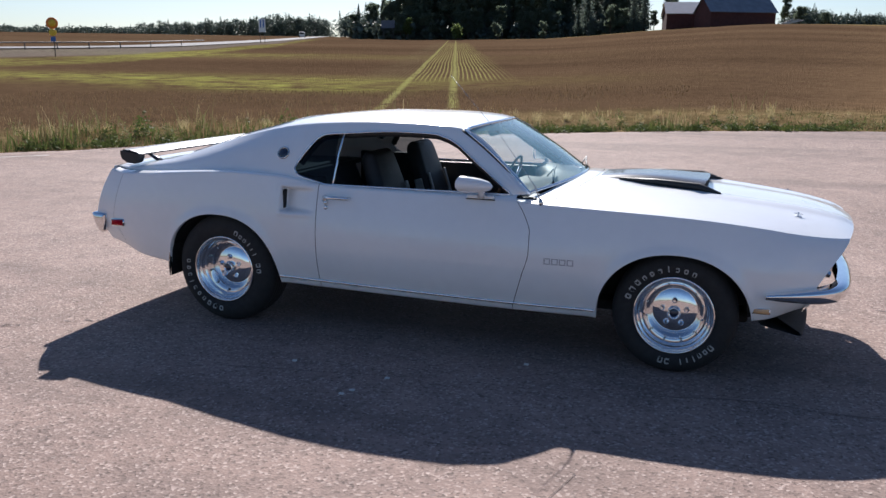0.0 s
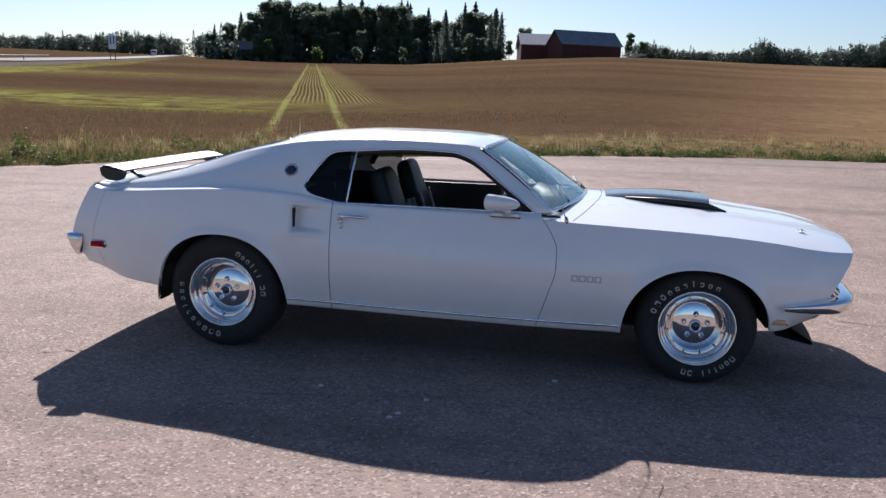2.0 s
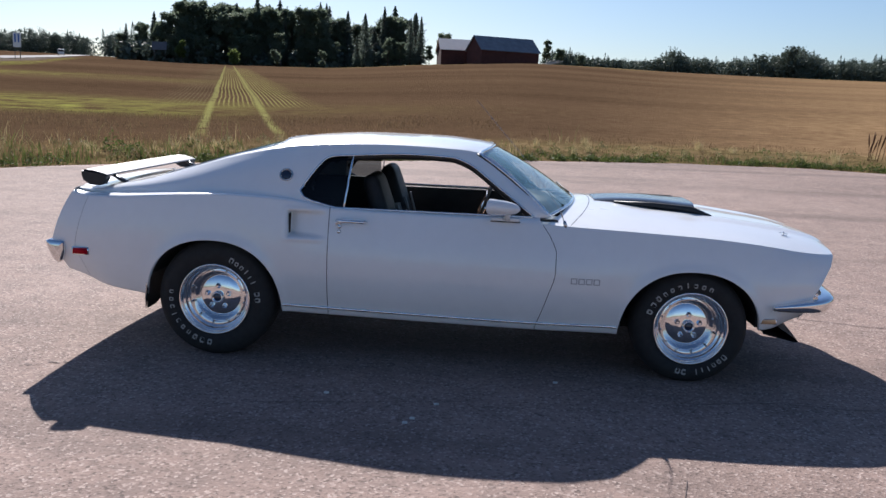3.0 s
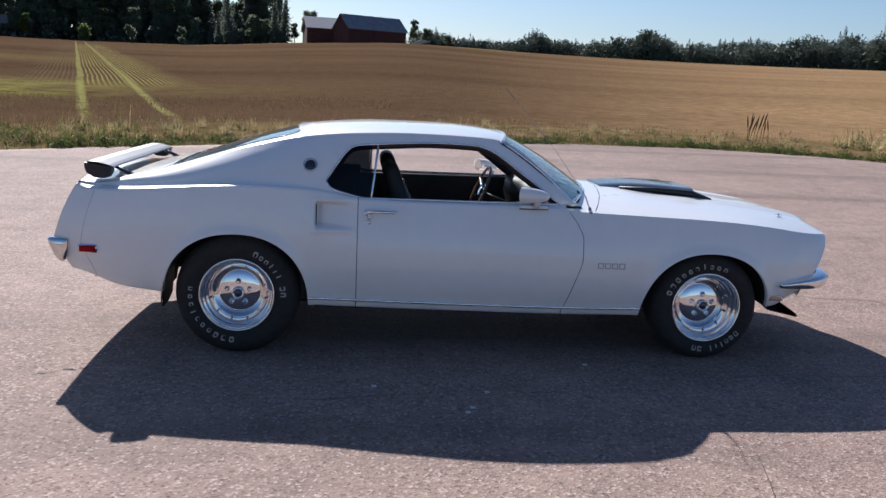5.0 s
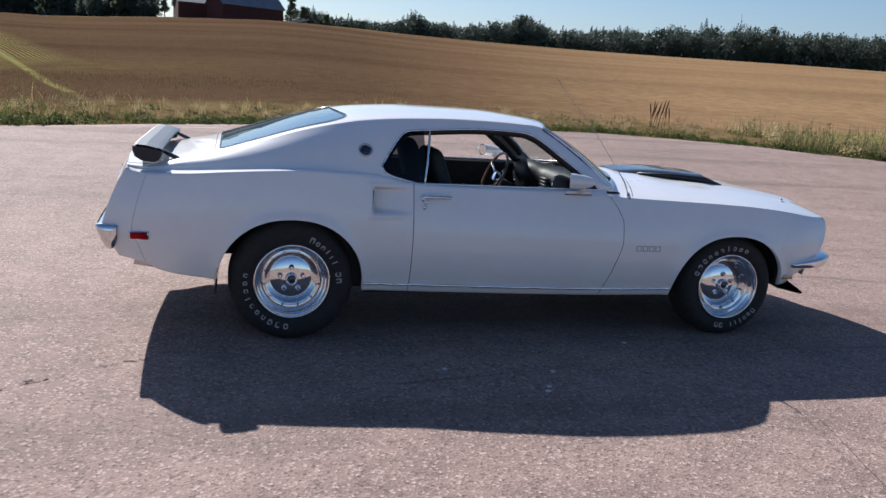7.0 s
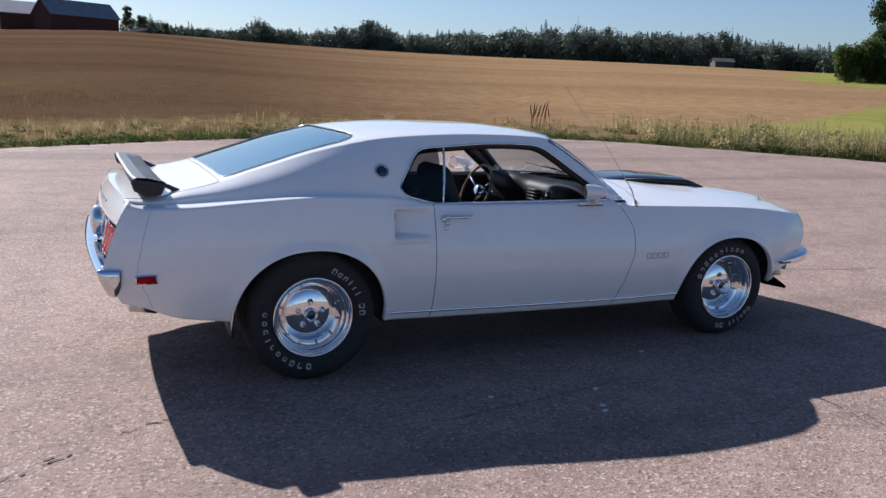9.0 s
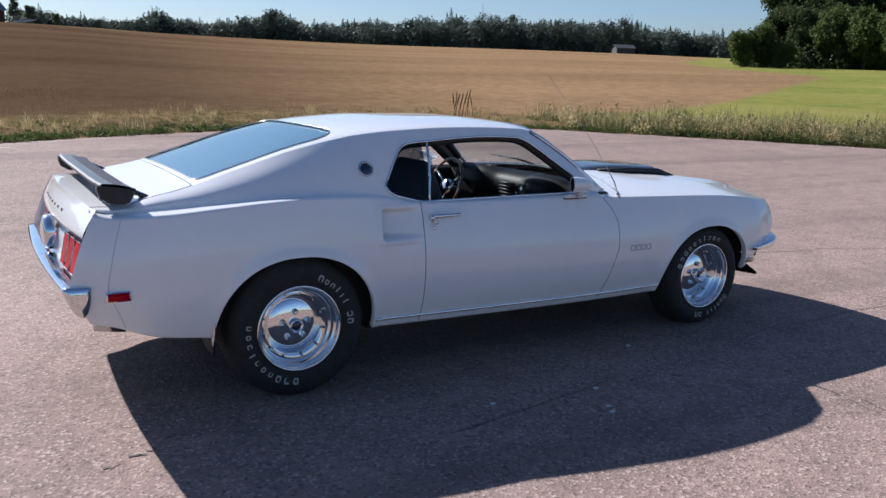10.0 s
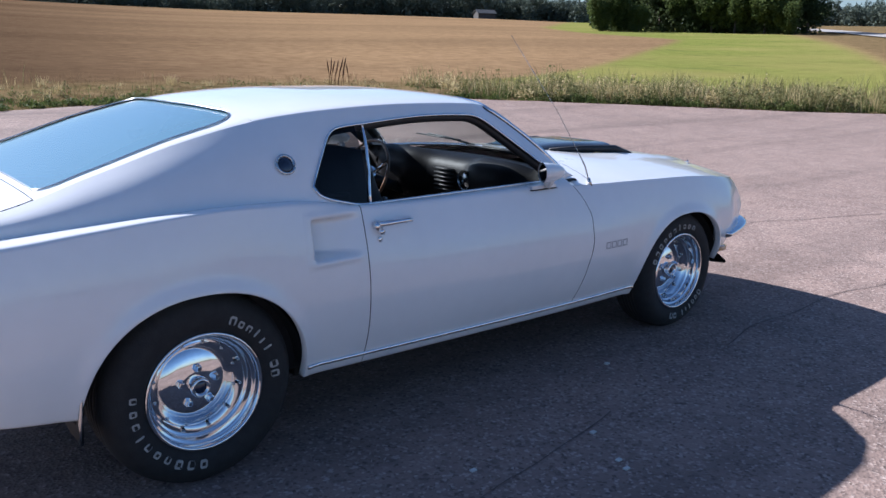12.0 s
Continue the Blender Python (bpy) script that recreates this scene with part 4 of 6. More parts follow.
# rear spoiler on two posts
def spoiler():
    rows = []
    for w in np.linspace(-1, 1, 31):
        y, x0 = 0.725 * w, -2.217 + 0.012 * abs(w) ** 6
        rows.append([(x0 + a, y, 1.045 + b) for a, b in ((0, 0), (0.012, 0.004), (0.06, 0.001), (0.12, -0.013), (0.143, -0.021), (0.148, -0.027), (0.14, -0.032), (0.08, -0.027), (0.01, -0.016), (0, -0.010))])
    p = np.array(rows)
    return grid(np.concatenate([p, p[:, :1]], 1))


sp_ob = piece("rear_spoiler", spoiler(), WING_BLACK, car, "glossy black rear spoiler wing", flat=True)
for s in (-1, 1):
    ends = []
    for y, k in ((0.685, 0.96), (0.70, 1.0), (0.738, 1.0), (0.746, 0.94)):
        c = (-2.125, 1.0)
        ends.append([(c[0] - 0.017 + (x - c[0]) * k * 0.91, s * (y - 0.01), c[1] + (z - c[1]) * k) for x, z in ((-2.205, 1.043), (-2.12, 1.034), (-2.045, 1.022), (-2.04, 1.0), (-2.06, 0.966), (-2.09, 0.957), (-2.15, 0.961), (-2.195, 0.985), (-2.207, 1.02))])
    q = np.array(ends)
    q = np.concatenate([q, q[:, :1]], 1)
    v, f = grid(q)
    piece("end_plate", (v, f + [tuple(range(30, 39)), tuple(range(0, 9))]), BLACK_PLASTIC, sp_ob, "black spoiler end cap", flat=True)
    piece("post", tube([(-1.96, s * 0.60, 0.95), (-2.03, s * 0.60, 0.985), (-2.10, s * 0.60, 1.02)], [0.03, 0.025, 0.02], 8, flatten=0.5), BLACK_PAINT, sp_ob)


# wheels
def wheel(at, radius, width, s, roll=0.0):
    w = thing("wheel", at, "", "")
    w.parent = car
    k = radius - 0.345
    hw = width
    prof = [(0.203, -0.02), (0.212, -0.004), (0.235, 0.006), (0.27 + 0.4 * k, 0.010), (0.30 + 0.7 * k, 0.004), (0.322 + k, -0.012), (0.337 + k, -0.032), (0.345 + k, -0.058)]
    tread = []
    for i in range(5):
        a = -0.058 - (hw - 0.116) * (i + 0.42) / 5
        b = -0.058 - (hw - 0.116) * (i + 0.58) / 5
        tread += [(0.346 + k, a), (0.338 + k, a - 0.001), (0.338 + k, b + 0.001), (0.346 + k, b)]
    prof += tread + [(0.345 + k, -hw + 0.058), (0.335 + k, -hw + 0.03), (0.30 + k, -hw), (0.21, -hw + 0.01)]

    def lay(vf):
        return vf if s > 0 else mirrored(vf)

    tyre = piece("tyre", lay(lathe(prof, 72)), RUBBER, w, "black tyre with raised white lettering")
    # lettering on the sidewall, as plain blocks
    r0, hh = 0.256 + 0.3 * k, 0.028
    for first, step, marks in ((66, -8.0, "Ronlil CA"), (172, 10.2, "noclronGFB")):
        for i, c in enumerate(marks):
            if c == " ":
                continue
            a0 = radians(first + i * step + roll)
            tall, wide = (hh * 1.15, 0.05) if c.isupper() else (hh * 0.88, 0.042)
            wide, tall = (0.013, hh * (1.15 if c == "l" else 0.88)) if c in "il" else (wide, tall)

            def at_ring(fa, fr):
                rr = r0 - hh / 2 + tall * fr
                return (rr * math.cos(a0 + fa * wide), 0.0115, rr * math.sin(a0 + fa * wide))

            outer = [at_ring(fa, fr) for fa, fr in ((-1, 0.2), (-0.66, 0), (0.66, 0), (1, 0.2), (1, 0.8), (0.66, 1), (-0.66, 1), (-1, 0.8))]
            hole = 0.0 if c in "il" else 1.0
            inner = [at_ring(fa * hole, 0.5 + (fr - 0.5) * hole) for fa, fr in ((-0.5, 0.32), (-0.4, 0.28), (0.4, 0.28), (0.5, 0.32), (0.5, 0.68), (0.4, 0.72), (-0.4, 0.72), (-0.5, 0.68))]
            base = [(x, y - 0.006, z) for x, y, z in outer]
            gap = {"n": (1,), "c": (3,), "C": (3,), "r": (1, 2, 3), "F": (1, 2, 3), "G": (4,), "A": (1,), "R": (1,)}.get(c, ())
            fs = [(j, (j + 1) % 8, 8 + (j + 1) % 8, 8 + j) for j in range(8) if j not in gap] + [(j, 16 + j, 16 + (j + 1) % 8, (j + 1) % 8) for j in range(8)]
            piece("letter", lay((outer + inner + base, fs)), LETTER, tyre, flat=True)
    rim = piece("rim", lay(lathe([(0.212, -0.012), (0.211, 0.002), (0.205, 0.006), (0.199, 0.002), (0.1965, -0.008)] + [(0.195 - 0.010 * smooth(0.08, 0.16, t) - 0.010 * smooth(0.42, 0.5, t) - 0.014 * t, -0.012 - 0.095 * t) for t in np.linspace(0, 1, 40)] + [(0.158, -0.109), (0.14, -0.090), (0.10, -0.077), (0.065, -0.070), (0.05, -0.069), (0.0, -0.068)], 72)), CHROME, w, "polished chrome stepped wheel rim")
    piece("hub_cap", lay(lathe([(0.036, -0.072), (0.035, -0.044), (0.030, -0.038), (0.026, -0.040), (0.024, -0.046), (0.0, -0.046)], 28)), CHROME, rim)
    piece("cap_badge", lay(lathe([(0.022, -0.046), (0.018, -0.0435), (0.0, -0.043)], 20)), BLUE_BADGE, rim)
    for i in range(5):
        a = radians(90 + 72 * i)
        piece("lug_nut", lay(lathe([(0.017, -0.082), (0.016, -0.064), (0.0115, -0.060), (0.011, -0.052), (0.007, -0.048), (0.0, -0.048)], 6, (0.066 * math.cos(a), 0, 0.066 * math.sin(a)))), CHROME, rim, flat=True)
    for i in range(12):
        a = radians(15 + 30 * i)
        piece("rivet", lay(lathe([(0.0055, -0.102), (0.005, -0.091), (0.0, -0.089)], 8, (0.150 * math.cos(a), 0, 0.150 * math.sin(a)))), DULL_CHROME, rim)
    piece("brake_drum", lay(lathe([(0.0, -0.125), (0.15, -0.125), (0.15, -hw + 0.02), (0.0, -hw + 0.02)], 24)), DARK, w)
    return w


for s in (-1, 1):
    wheel((-1.3715, s * 0.866, 0.340), 0.345, 0.265, s)
    wheel((1.3715, s * 0.862, 0.322), 0.327, 0.225, s, -104.0)
    # dark wheel houses and mud flaps
    for a, depth in ((REAR_ARCH, 0.42), (FRONT_ARCH, 0.40)):
        th = np.linspace(0, math.pi, 33)
        rows = np.array([[(a[0] + (a[1] + 0.012) * math.cos(t), s * yy, max(0.33, a[2] + (a[3] + 0.01) * math.sin(t))) for yy in (0.86 - 0.02, 0.86 - depth)] for t in th])
        piece("wheel_house", grid(rows), DARK, car)
    part("splash_panel", box(1.74, 1.765, min(s * 0.45, s * 0.81), max(s * 0.45, s * 0.81), 0.34, 0.66), DARK, car)
    fl = [(-1.715, 0.60), (-1.748, 0.52), (-1.768, 0.43), (-1.778, 0.34), (-1.782, 0.262)]
    flap = np.array([[(x + o, s * yy, z + (0.03 if yy < 0.7 and z < 0.3 else 0)) for yy in (0.62, 0.74, 0.852)] for o, line in ((0.0, fl), (0.007, fl[::-1])) for x, z in line])
    mf = piece("mud_flap", grid(np.concatenate([flap, flap[:1]], 0)), BLACK_PLASTIC, car, "black mud flap with an added strip for the arch glint")
    # Dull chrome strip added to show the glint along the arch flange
    piece("flange_glint", tube([(x - 0.004, s * 0.858, z) for x, z in fl], [0.005, 0.009, 0.012, 0.015, 0.004], 6, flatten=0.45), DULL_CHROME, mf)
    # rocker trim
    xs = np.linspace(-0.97, 0.955, 40)
    piece("rocker_strip", tube([(x, s * (side_y(x, bottom0(x) + 0.046) + 0.003), bottom0(x) + 0.046) for x in xs], 0.009, 8), CHROME, car, "thin bright rocker strip")

# underbody and inside
part("underbody", box(-1.7, 1.75, -0.60, 0.60, 0.24, 0.30, 0.02), DARK, car)
part("floor_pan", box(-0.95, 0.93, -0.72, 0.72, 0.24, 0.285, 0.01), DARK, car)
part("firewall", box(0.62, 0.68, -0.76, 0.76, 0.28, 0.83, 0.01), DARK, car)
part("engine_block", box(0.68, 2.0, -0.5, 0.5, 0.3, 0.80, 0.05), DARK, car)
part("boot_floor", box(-2.2, -0.98, -0.60, 0.60, 0.43, 0.62, 0.02), DARK, car)
part("parcel_shelf", box(-1.9, -1.12, -0.72, 0.72, 0.86, 0.90, 0.02), VINYL, car)
piece("tail_pipe", tube([(-2.1, -0.52, 0.36), (-2.23, -0.54, 0.385)], 0.032, 14), DULL_CHROME, car)
piece("tail_pipe", tube([(-2.1, 0.52, 0.36), (-2.23, 0.54, 0.385)], 0.032, 14), DULL_CHROME, car)
for s in (-1, 1):
    dp = part("door_card", box(-0.70, 0.60, min(s * 0.74, s * 0.77), max(s * 0.74, s * 0.77), 0.29, 0.892, 0.012), VINYL, car)
    piece("armrest", box_vf(-0.3, 0.25, min(s * 0.70, s * 0.745), max(s * 0.70, s * 0.745), 0.60, 0.66), VINYL, dp)
    part("rear_trim", box(-1.15, -0.70, min(s * 0.73, s * 0.76), max(s * 0.73, s * 0.76), 0.29, 0.95, 0.012), VINYL, car)


def seat(y, rear=False):
    st = thing("seat", (0, y, 0), "", "")
    st.parent = car
    if rear:
        part("cushion", box(-1.0, -0.62, -0.62, 0.62, 0.40, 0.55, 0.05, 3), VINYL, st)
        part("backrest", box(-0.07, 0.07, -0.62, 0.62, 0, 0.42, 0.05, 3, pose(-1.06, 0, 0.52, 0, -22, 0)), VINYL, st)
        return st
    part("cushion", box(-0.37, 0.16, -0.25, 0.25, 0.36, 0.53, 0.05, 3), VINYL, st)
    m = pose(-0.33, 0, 0.47, 0, -17, 0)
    bm = box(-0.075, 0.06, -0.25, 0.25, 0, 0.64, 0.06, 4)
    for v in bm.verts:
        k = smooth(0.3, 0.64, v.co.z)
        v.co.y *= 1 - 0.32 * k
        v.co.x = v.co.x * (1 - 0.25 * k) - 0.01 * k
    bmesh.ops.transform(bm, matrix=m, verts=bm.verts[:])
    part("backrest", bm, VINYL, st, flat=False)
    for k in (-0.165, 0.165):
        part("seat_stripe", box(0.052, 0.066, k - 0.014, k + 0.014, 0.06, 0.40, 0.005, 1, m), STRIPE, st, "pale seat stripe")
    for k in (-0.252, 0.252):
        part("seat_piping", box(-0.03, 0.03, k - 0.005, k + 0.003, 0.05, 0.38, 0.004, 1, m), STRIPE, st)
    return st


seat(-0.38)
seat(0.38)
seat(0, True)

# dashboard with two hooded pods
dash = thing("dashboard", (0, 0, 0), "", "")
dash.parent = car
prof = [(0.72, 0.915), (0.60, 0.93), (0.50, 0.925), (0.44, 0.89), (0.43, 0.83), (0.46, 0.72), (0.52, 0.60), (0.70, 0.58)]
rows = []
for y in np.linspace(-0.74, 0.74, 45):
    pod = max(math.exp(-(((abs(y) - 0.40) / 0.20) ** 4)), 0)
    rows.append([(x - 0.19 * (y / 0.735) ** 2 * smooth(0.45, 0.62, x) - 0.02 - 0.07 * pod * smooth(0.6, 0.44, x), y, z - 0.004 * abs(y) + 0.03 * pod * smooth(0.62, 0.5, x) * (1 if z > 0.85 else 0)) for x, z in prof])
piece("dash_top", grid(np.array(rows), flip=True), DASH_VINYL, dash)
for y in (0.30, 0.42, 0.54, -0.2):
    piece("gauge", lathe([(0.0, 0.0), (0.045, 0.0), (0.05, -0.008), (0.052, 0.01)], 20), DULL_CHROME, dash).matrix_basis = pose(0.375, y, 0.83, 0, 0, 90)
part("console", box(-0.45, 0.5, -0.11, 0.11, 0.29, 0.55, 0.03), VINYL, dash)
for k in range(6):
    piece("vent_slat", box_vf(0.385, 0.415, -0.07, 0.07, 0.75 + 0.022 * k, 0.757 + 0.022 * k), BLACK_PLASTIC, dash)
piece("shifter", tube([(0.1, 0.0, 0.54), (0.06, 0, 0.66), (0.06, 0, 0.70)], [0.008, 0.008, 0.022], 8), DULL_CHROME, dash)

steer = thing("steering_wheel", (0.145, 0.38, 0.808), "", "")
steer.parent = car
steer.matrix_basis = pose(0.145, 0.38, 0.808, 0, 22, 0)
piece("wheel_rim", tube([(0, 0.198 * math.cos(a), 0.198 * math.sin(a)) for a in np.linspace(0, 2 * math.pi, 41)[:-1]], 0.0095, 8, closed=True), WOOD_RIM, steer, "wood steering wheel rim")
for a in (90, 210, 330):
    c, s_ = math.cos(radians(a + 180)), math.sin(radians(a + 180))
    piece("spoke", tube([(0.03, 0.03 * c, 0.03 * s_), (0.02, 0.1 * c, 0.1 * s_), (0, 0.195 * c, 0.195 * s_)], 0.012, 6, flatten=0.4), CHROME, steer)
piece("horn_cap", lathe([(0.0, 0.0), (0.04, 0.004), (0.055, 0.014), (0.058, 0.04)], 24), CHROME, steer).matrix_basis = pose(-0.01, 0, 0, 0, 0, -90)
piece("column", tube([(0.02, 0, 0), (0.34, 0, -0.0)], 0.03, 10), BLACK_PLASTIC, steer)
piece("cabin_mirror", tube([(0.15, -0.1, 1.19), (0.15, 0.1, 1.19)], 0.026, 8, flatten=1.0), BLACK_PLASTIC, car, "inside rear-view mirror")
piece("mirror_stem", tube([(0.155, 0, 1.20), (0.19, 0, 1.25)], 0.007, 6), DULL_CHROME, car)

# outside mirrors, handles, badges, antenna
for s in (-1, 1):
    mi = thing("door_mirror", (0, 0, 0), "", "")
    mi.parent = car
    rows = []
    for t in np.linspace(0, 1, 14):
        x = 0.205 + 0.17 * t
        r = 0.040 * (1 - t**2.4) ** 0.5 + 0.004
        zc, yc = 0.967 - 0.012 * t, s * (0.905 - 0.03 * t)
        rows.append([(x + 0.45 * s * 1.1 * r * math.cos(a) * -(1 - t), yc + 1.1 * r * math.cos(a), zc + r * math.sin(a)) for a in np.linspace(0, 2 * math.pi, 25)])
    piece("shell", grid(np.array(rows)), PAINT, mi, "bullet-shaped mirror shell")
    piece("mirror_glass", lathe([(0.0, 0.0), (0.037, 0.0)], 24), MIRROR, mi).matrix_basis = pose(0.209, s * 0.905, 0.967, 0, 0, 90 + s * 24) @ Matrix.Diagonal((1.15, 1, 1, 1))
    piece("foot", tube([(0.30, s * 0.845, 0.893), (0.31, s * 0.86, 0.915), (0.29, s * 0.885, 0.945)], [0.022, 0.018, 0.02], 8), PAINT, mi)
    part("base_plate", box(0.215, 0.375, min(s * 0.80, s * 0.838), max(s * 0.80, s * 0.838), 0.878, 0.897, 0.004, 2), PAINT, mi)
    piece("base_gasket", box_vf(0.212, 0.378, min(s * 0.80, s * 0.840), max(s * 0.80, s * 0.840), 0.874, 0.8785), BLACK_PLASTIC, mi)
    dh = thing("door_handle", (0, 0, 0), "", "")
    dh.parent = car
    yb = s * (side_y(-0.6, 0.83) + 0.0)
    piece("grip", tube([(-0.655, yb + s * 0.03, 0.838), (-0.58, yb + s * 0.038, 0.840), (-0.505, yb + s * 0.034, 0.838), (-0.49, yb + s * 0.004, 0.838)], [0.011, 0.009, 0.009, 0.008], 8), CHROME, dh)
    piece("escutcheon", tube([(-0.652, yb, 0.83), (-0.652, yb + s * 0.028, 0.826)], [0.021, 0.016], 10), CHROME, dh)
    piece("push_button", tube([(-0.642, yb + s * 0.01, 0.808), (-0.642, yb + s * 0.034, 0.806)], 0.011, 12), CHROME, dh)
    piece("lock", tube([(-0.645, s * side_y(-0.643, 0.777), 0.777), (-0.643, s * (side_y(-0.643, 0.777) + 0.006), 0.777)], 0.012, 14), CHROME, car, "round chrome door lock")
    em = piece("roof_badge", lathe([(0.0, -0.004), (0.026, -0.004), (0.028, -0.002), (0.0285, 0.004)], 28), BLUE_BADGE, car, "round dark badge with chrome ring")
    em.matrix_basis = pose(-0.98, s * (glass_y(-0.98, 1.077) + 0.004), 1.077, -20 if s > 0 else -30, 0, 0)
    piece("badge_ring", tube([(0.035 * math.cos(a), 0, 0.035 * math.sin(a)) for a in np.linspace(0, 2 * math.pi, 33)[:-1]], 0.006, 6, closed=True), DULL_CHROME, em)
    for k in range(4):
        x0 = 0.678 + 0.042 * k
        yy = s * (side_y(x0, 0.57) + 0.0015)
        out = [(x0, yy, 0.552), (x0 + 0.036, yy, 0.552), (x0 + 0.036, yy, 0.586), (x0, yy, 0.586)]
        inn = [(x0 + 0.006, yy, 0.557), (x0 + 0.030, yy, 0.557), (x0 + 0.030, yy, 0.581), (x0 + 0.006, yy, 0.581)]
        f = [(0, 1, 5, 4), (1, 2, 6, 5), (2, 3, 7, 6), (3, 0, 4, 7)]
        piece("fender_decal", (out + inn, f), GREY_DECAL, car, "grey outline block lettering decal", flat=True)
    part("scoop_slot", box(-0.9415, -0.9365, min(s * 0.80, s * 0.853), max(s * 0.80, s * 0.853), 0.752, 0.866, 0.003, 1), SEAM, car)
an = thing("antenna", (0, 0, 0), "", "")
an.parent = car
piece("base", tube([(0.636, -0.814, 0.856), (0.628, -0.812, 0.895)], [0.016, 0.007], 10), DULL_CHROME, an)
piece("mast", tube([(0.628, -0.812, 0.885), (0.60, -0.81, 0.955), (0.545, -0.807, 1.03), (0.40, -0.80, 1.22), (0.10, -0.79, 1.55)], [0.0045, 0.004, 0.0018, 0.0014, 0.001], 6), DULL_CHROME, an)

for s in (-1, 1):
    zs = np.linspace(0.43, 0.90, 30)
    xs = np.full(30, -2.21)
    q = warp(np.stack([xs, side_y(xs, zs) + 0.0004, zs], -1), door=True)
    piece("panel_seam", tube([(a, s * b, c) for a, b, c in q], 0.0011, 5), GREY_DECAL, car)


# ---- distance: woods, farm, road ----
rng = np.random.default_rng(5)


def fast_mesh(name, verts, per, mat, smooth_shade=False):
    """A mesh of separate faces with the same number of corners, from an array of their corners."""
    n = len(verts) // per
    me = bpy.data.meshes.new(name)
    me.vertices.add(len(verts))
    me.vertices.foreach_set("co", np.asarray(verts, np.float32).ravel())
    me.loops.add(n * per)
    me.loops.foreach_set("vertex_index", np.arange(n * per, dtype=np.int32))
    me.polygons.add(n)
    me.polygons.foreach_set("loop_start", np.arange(0, n * per, per, dtype=np.int32))
    me.materials.append(mat)
    me.update(calc_edges=True)
    return me


def leaf_quads(c, size, flat=0.5):
    """A leaf clump at each place: a bent four-cornered patch with a free turn."""
    n = len(c)
    u = rng.normal(size=(n, 3))
    u[:, 2] *= flat
    u /= np.linalg.norm(u, axis=1)[:, None]
    v = np.cross(u, rng.normal(size=(n, 3)))
    v /= np.linalg.norm(v, axis=1)[:, None] + 1e-9
    s = (np.asarray(size) * rng.uniform(0.6, 1.3, n))[:, None]
    j = lambda: rng.uniform(0.55, 1.15, (n, 1))  # noqa: E731
    return np.stack([c + u * s * j(), c + v * s * j(), c - u * s * j(), c - v * s * j()], 1).reshape(-1, 3)


def spruce_leaves(h, base, n, size):
    t = rng.uniform(0.06, 1, n) ** 0.9
    whorl = 0.35 + 0.65 * (1 - (t * h / 1.05) % 1.0)
    r = base * (1 - t) ** 0.85 * whorl * np.sqrt(rng.uniform(0.12, 1, n)) + 0.05
    a = rng.uniform(0, 2 * math.pi, n)
    lean = 1 + 0.22 * np.sin(a * 3 + t * 19)
    return leaf_quads(np.stack([r * lean * np.cos(a), r * lean * np.sin(a), t * h - 0.16 * r], 1), size * (1.1 - 0.6 * t), 0.28)


def broad_leaves(h, wide, n, size, lobes=17, low=0.16):
    """Leaf clumps over a handful of overlapping masses."""
    out = []
    for k in range(lobes):
        a, q = rng.uniform(0, 2 * math.pi), rng.uniform(0.15, 0.62) * wide
        zc = h * rng.uniform(low + 0.12, 0.80) if k else h * 0.66
        rad = wide * rng.uniform(0.18, 0.42) * (1.0 if k else 1.3)
        c = np.array([q * math.cos(a), q * math.sin(a), zc]) if k else np.array([0, 0, zc])
        m = n // lobes
        d = rng.normal(size=(m, 3))
        d /= np.linalg.norm(d, axis=1)[:, None]
        rr = rad * rng.uniform(0.4, 1.12, m)[:, None] * (1 + 0.25 * np.sin(d[:, :1] * 7 + k) * np.cos(d[:, 1:2] * 6))
        p = c + d * rr * [1, 1, min(1.0, 0.34 * h / rad) if rad > 0.34 * h else 1.0]
        p[:, 2] = np.minimum(p[:, 2], h * (0.97 + 0.05 * rng.uniform(size=m)))
        out.append(p[p[:, 2] > h * low * 0.6])
    return leaf_quads(np.concatenate(out), size, 0.8)


BARK = material("grey_brown_bark", (0.06, 0.045, 0.035), (0.11, 0.085, 0.065), 3, 0.9, bump=0.5, bump_scale=12)
# Far needles and leaves: base colours raised and greyed to paint distance haze
NEEDLES = leafy("hazy_spruce_needles", (0.115, 0.145, 0.125), (0.165, 0.2, 0.155), 0.6)
FOLIAGE = leafy("hazy_summer_foliage", (0.12, 0.152, 0.11), (0.175, 0.212, 0.14), 0.6)
FOLIAGE_LIGHT = leafy("bright_foliage", (0.055, 0.082, 0.026), (0.125, 0.16, 0.05), 0.45)
# Distant woods: haze put into the leaf colour as well
WOODS = leafy("hazy_mixed_wood_foliage", (0.085, 0.11, 0.092), (0.12, 0.145, 0.112), 0.2)
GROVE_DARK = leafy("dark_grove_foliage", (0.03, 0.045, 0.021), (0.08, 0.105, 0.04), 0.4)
GROVE_NEEDLES = leafy("dark_grove_needles", (0.034, 0.05, 0.034), (0.08, 0.10, 0.058), 0.3)


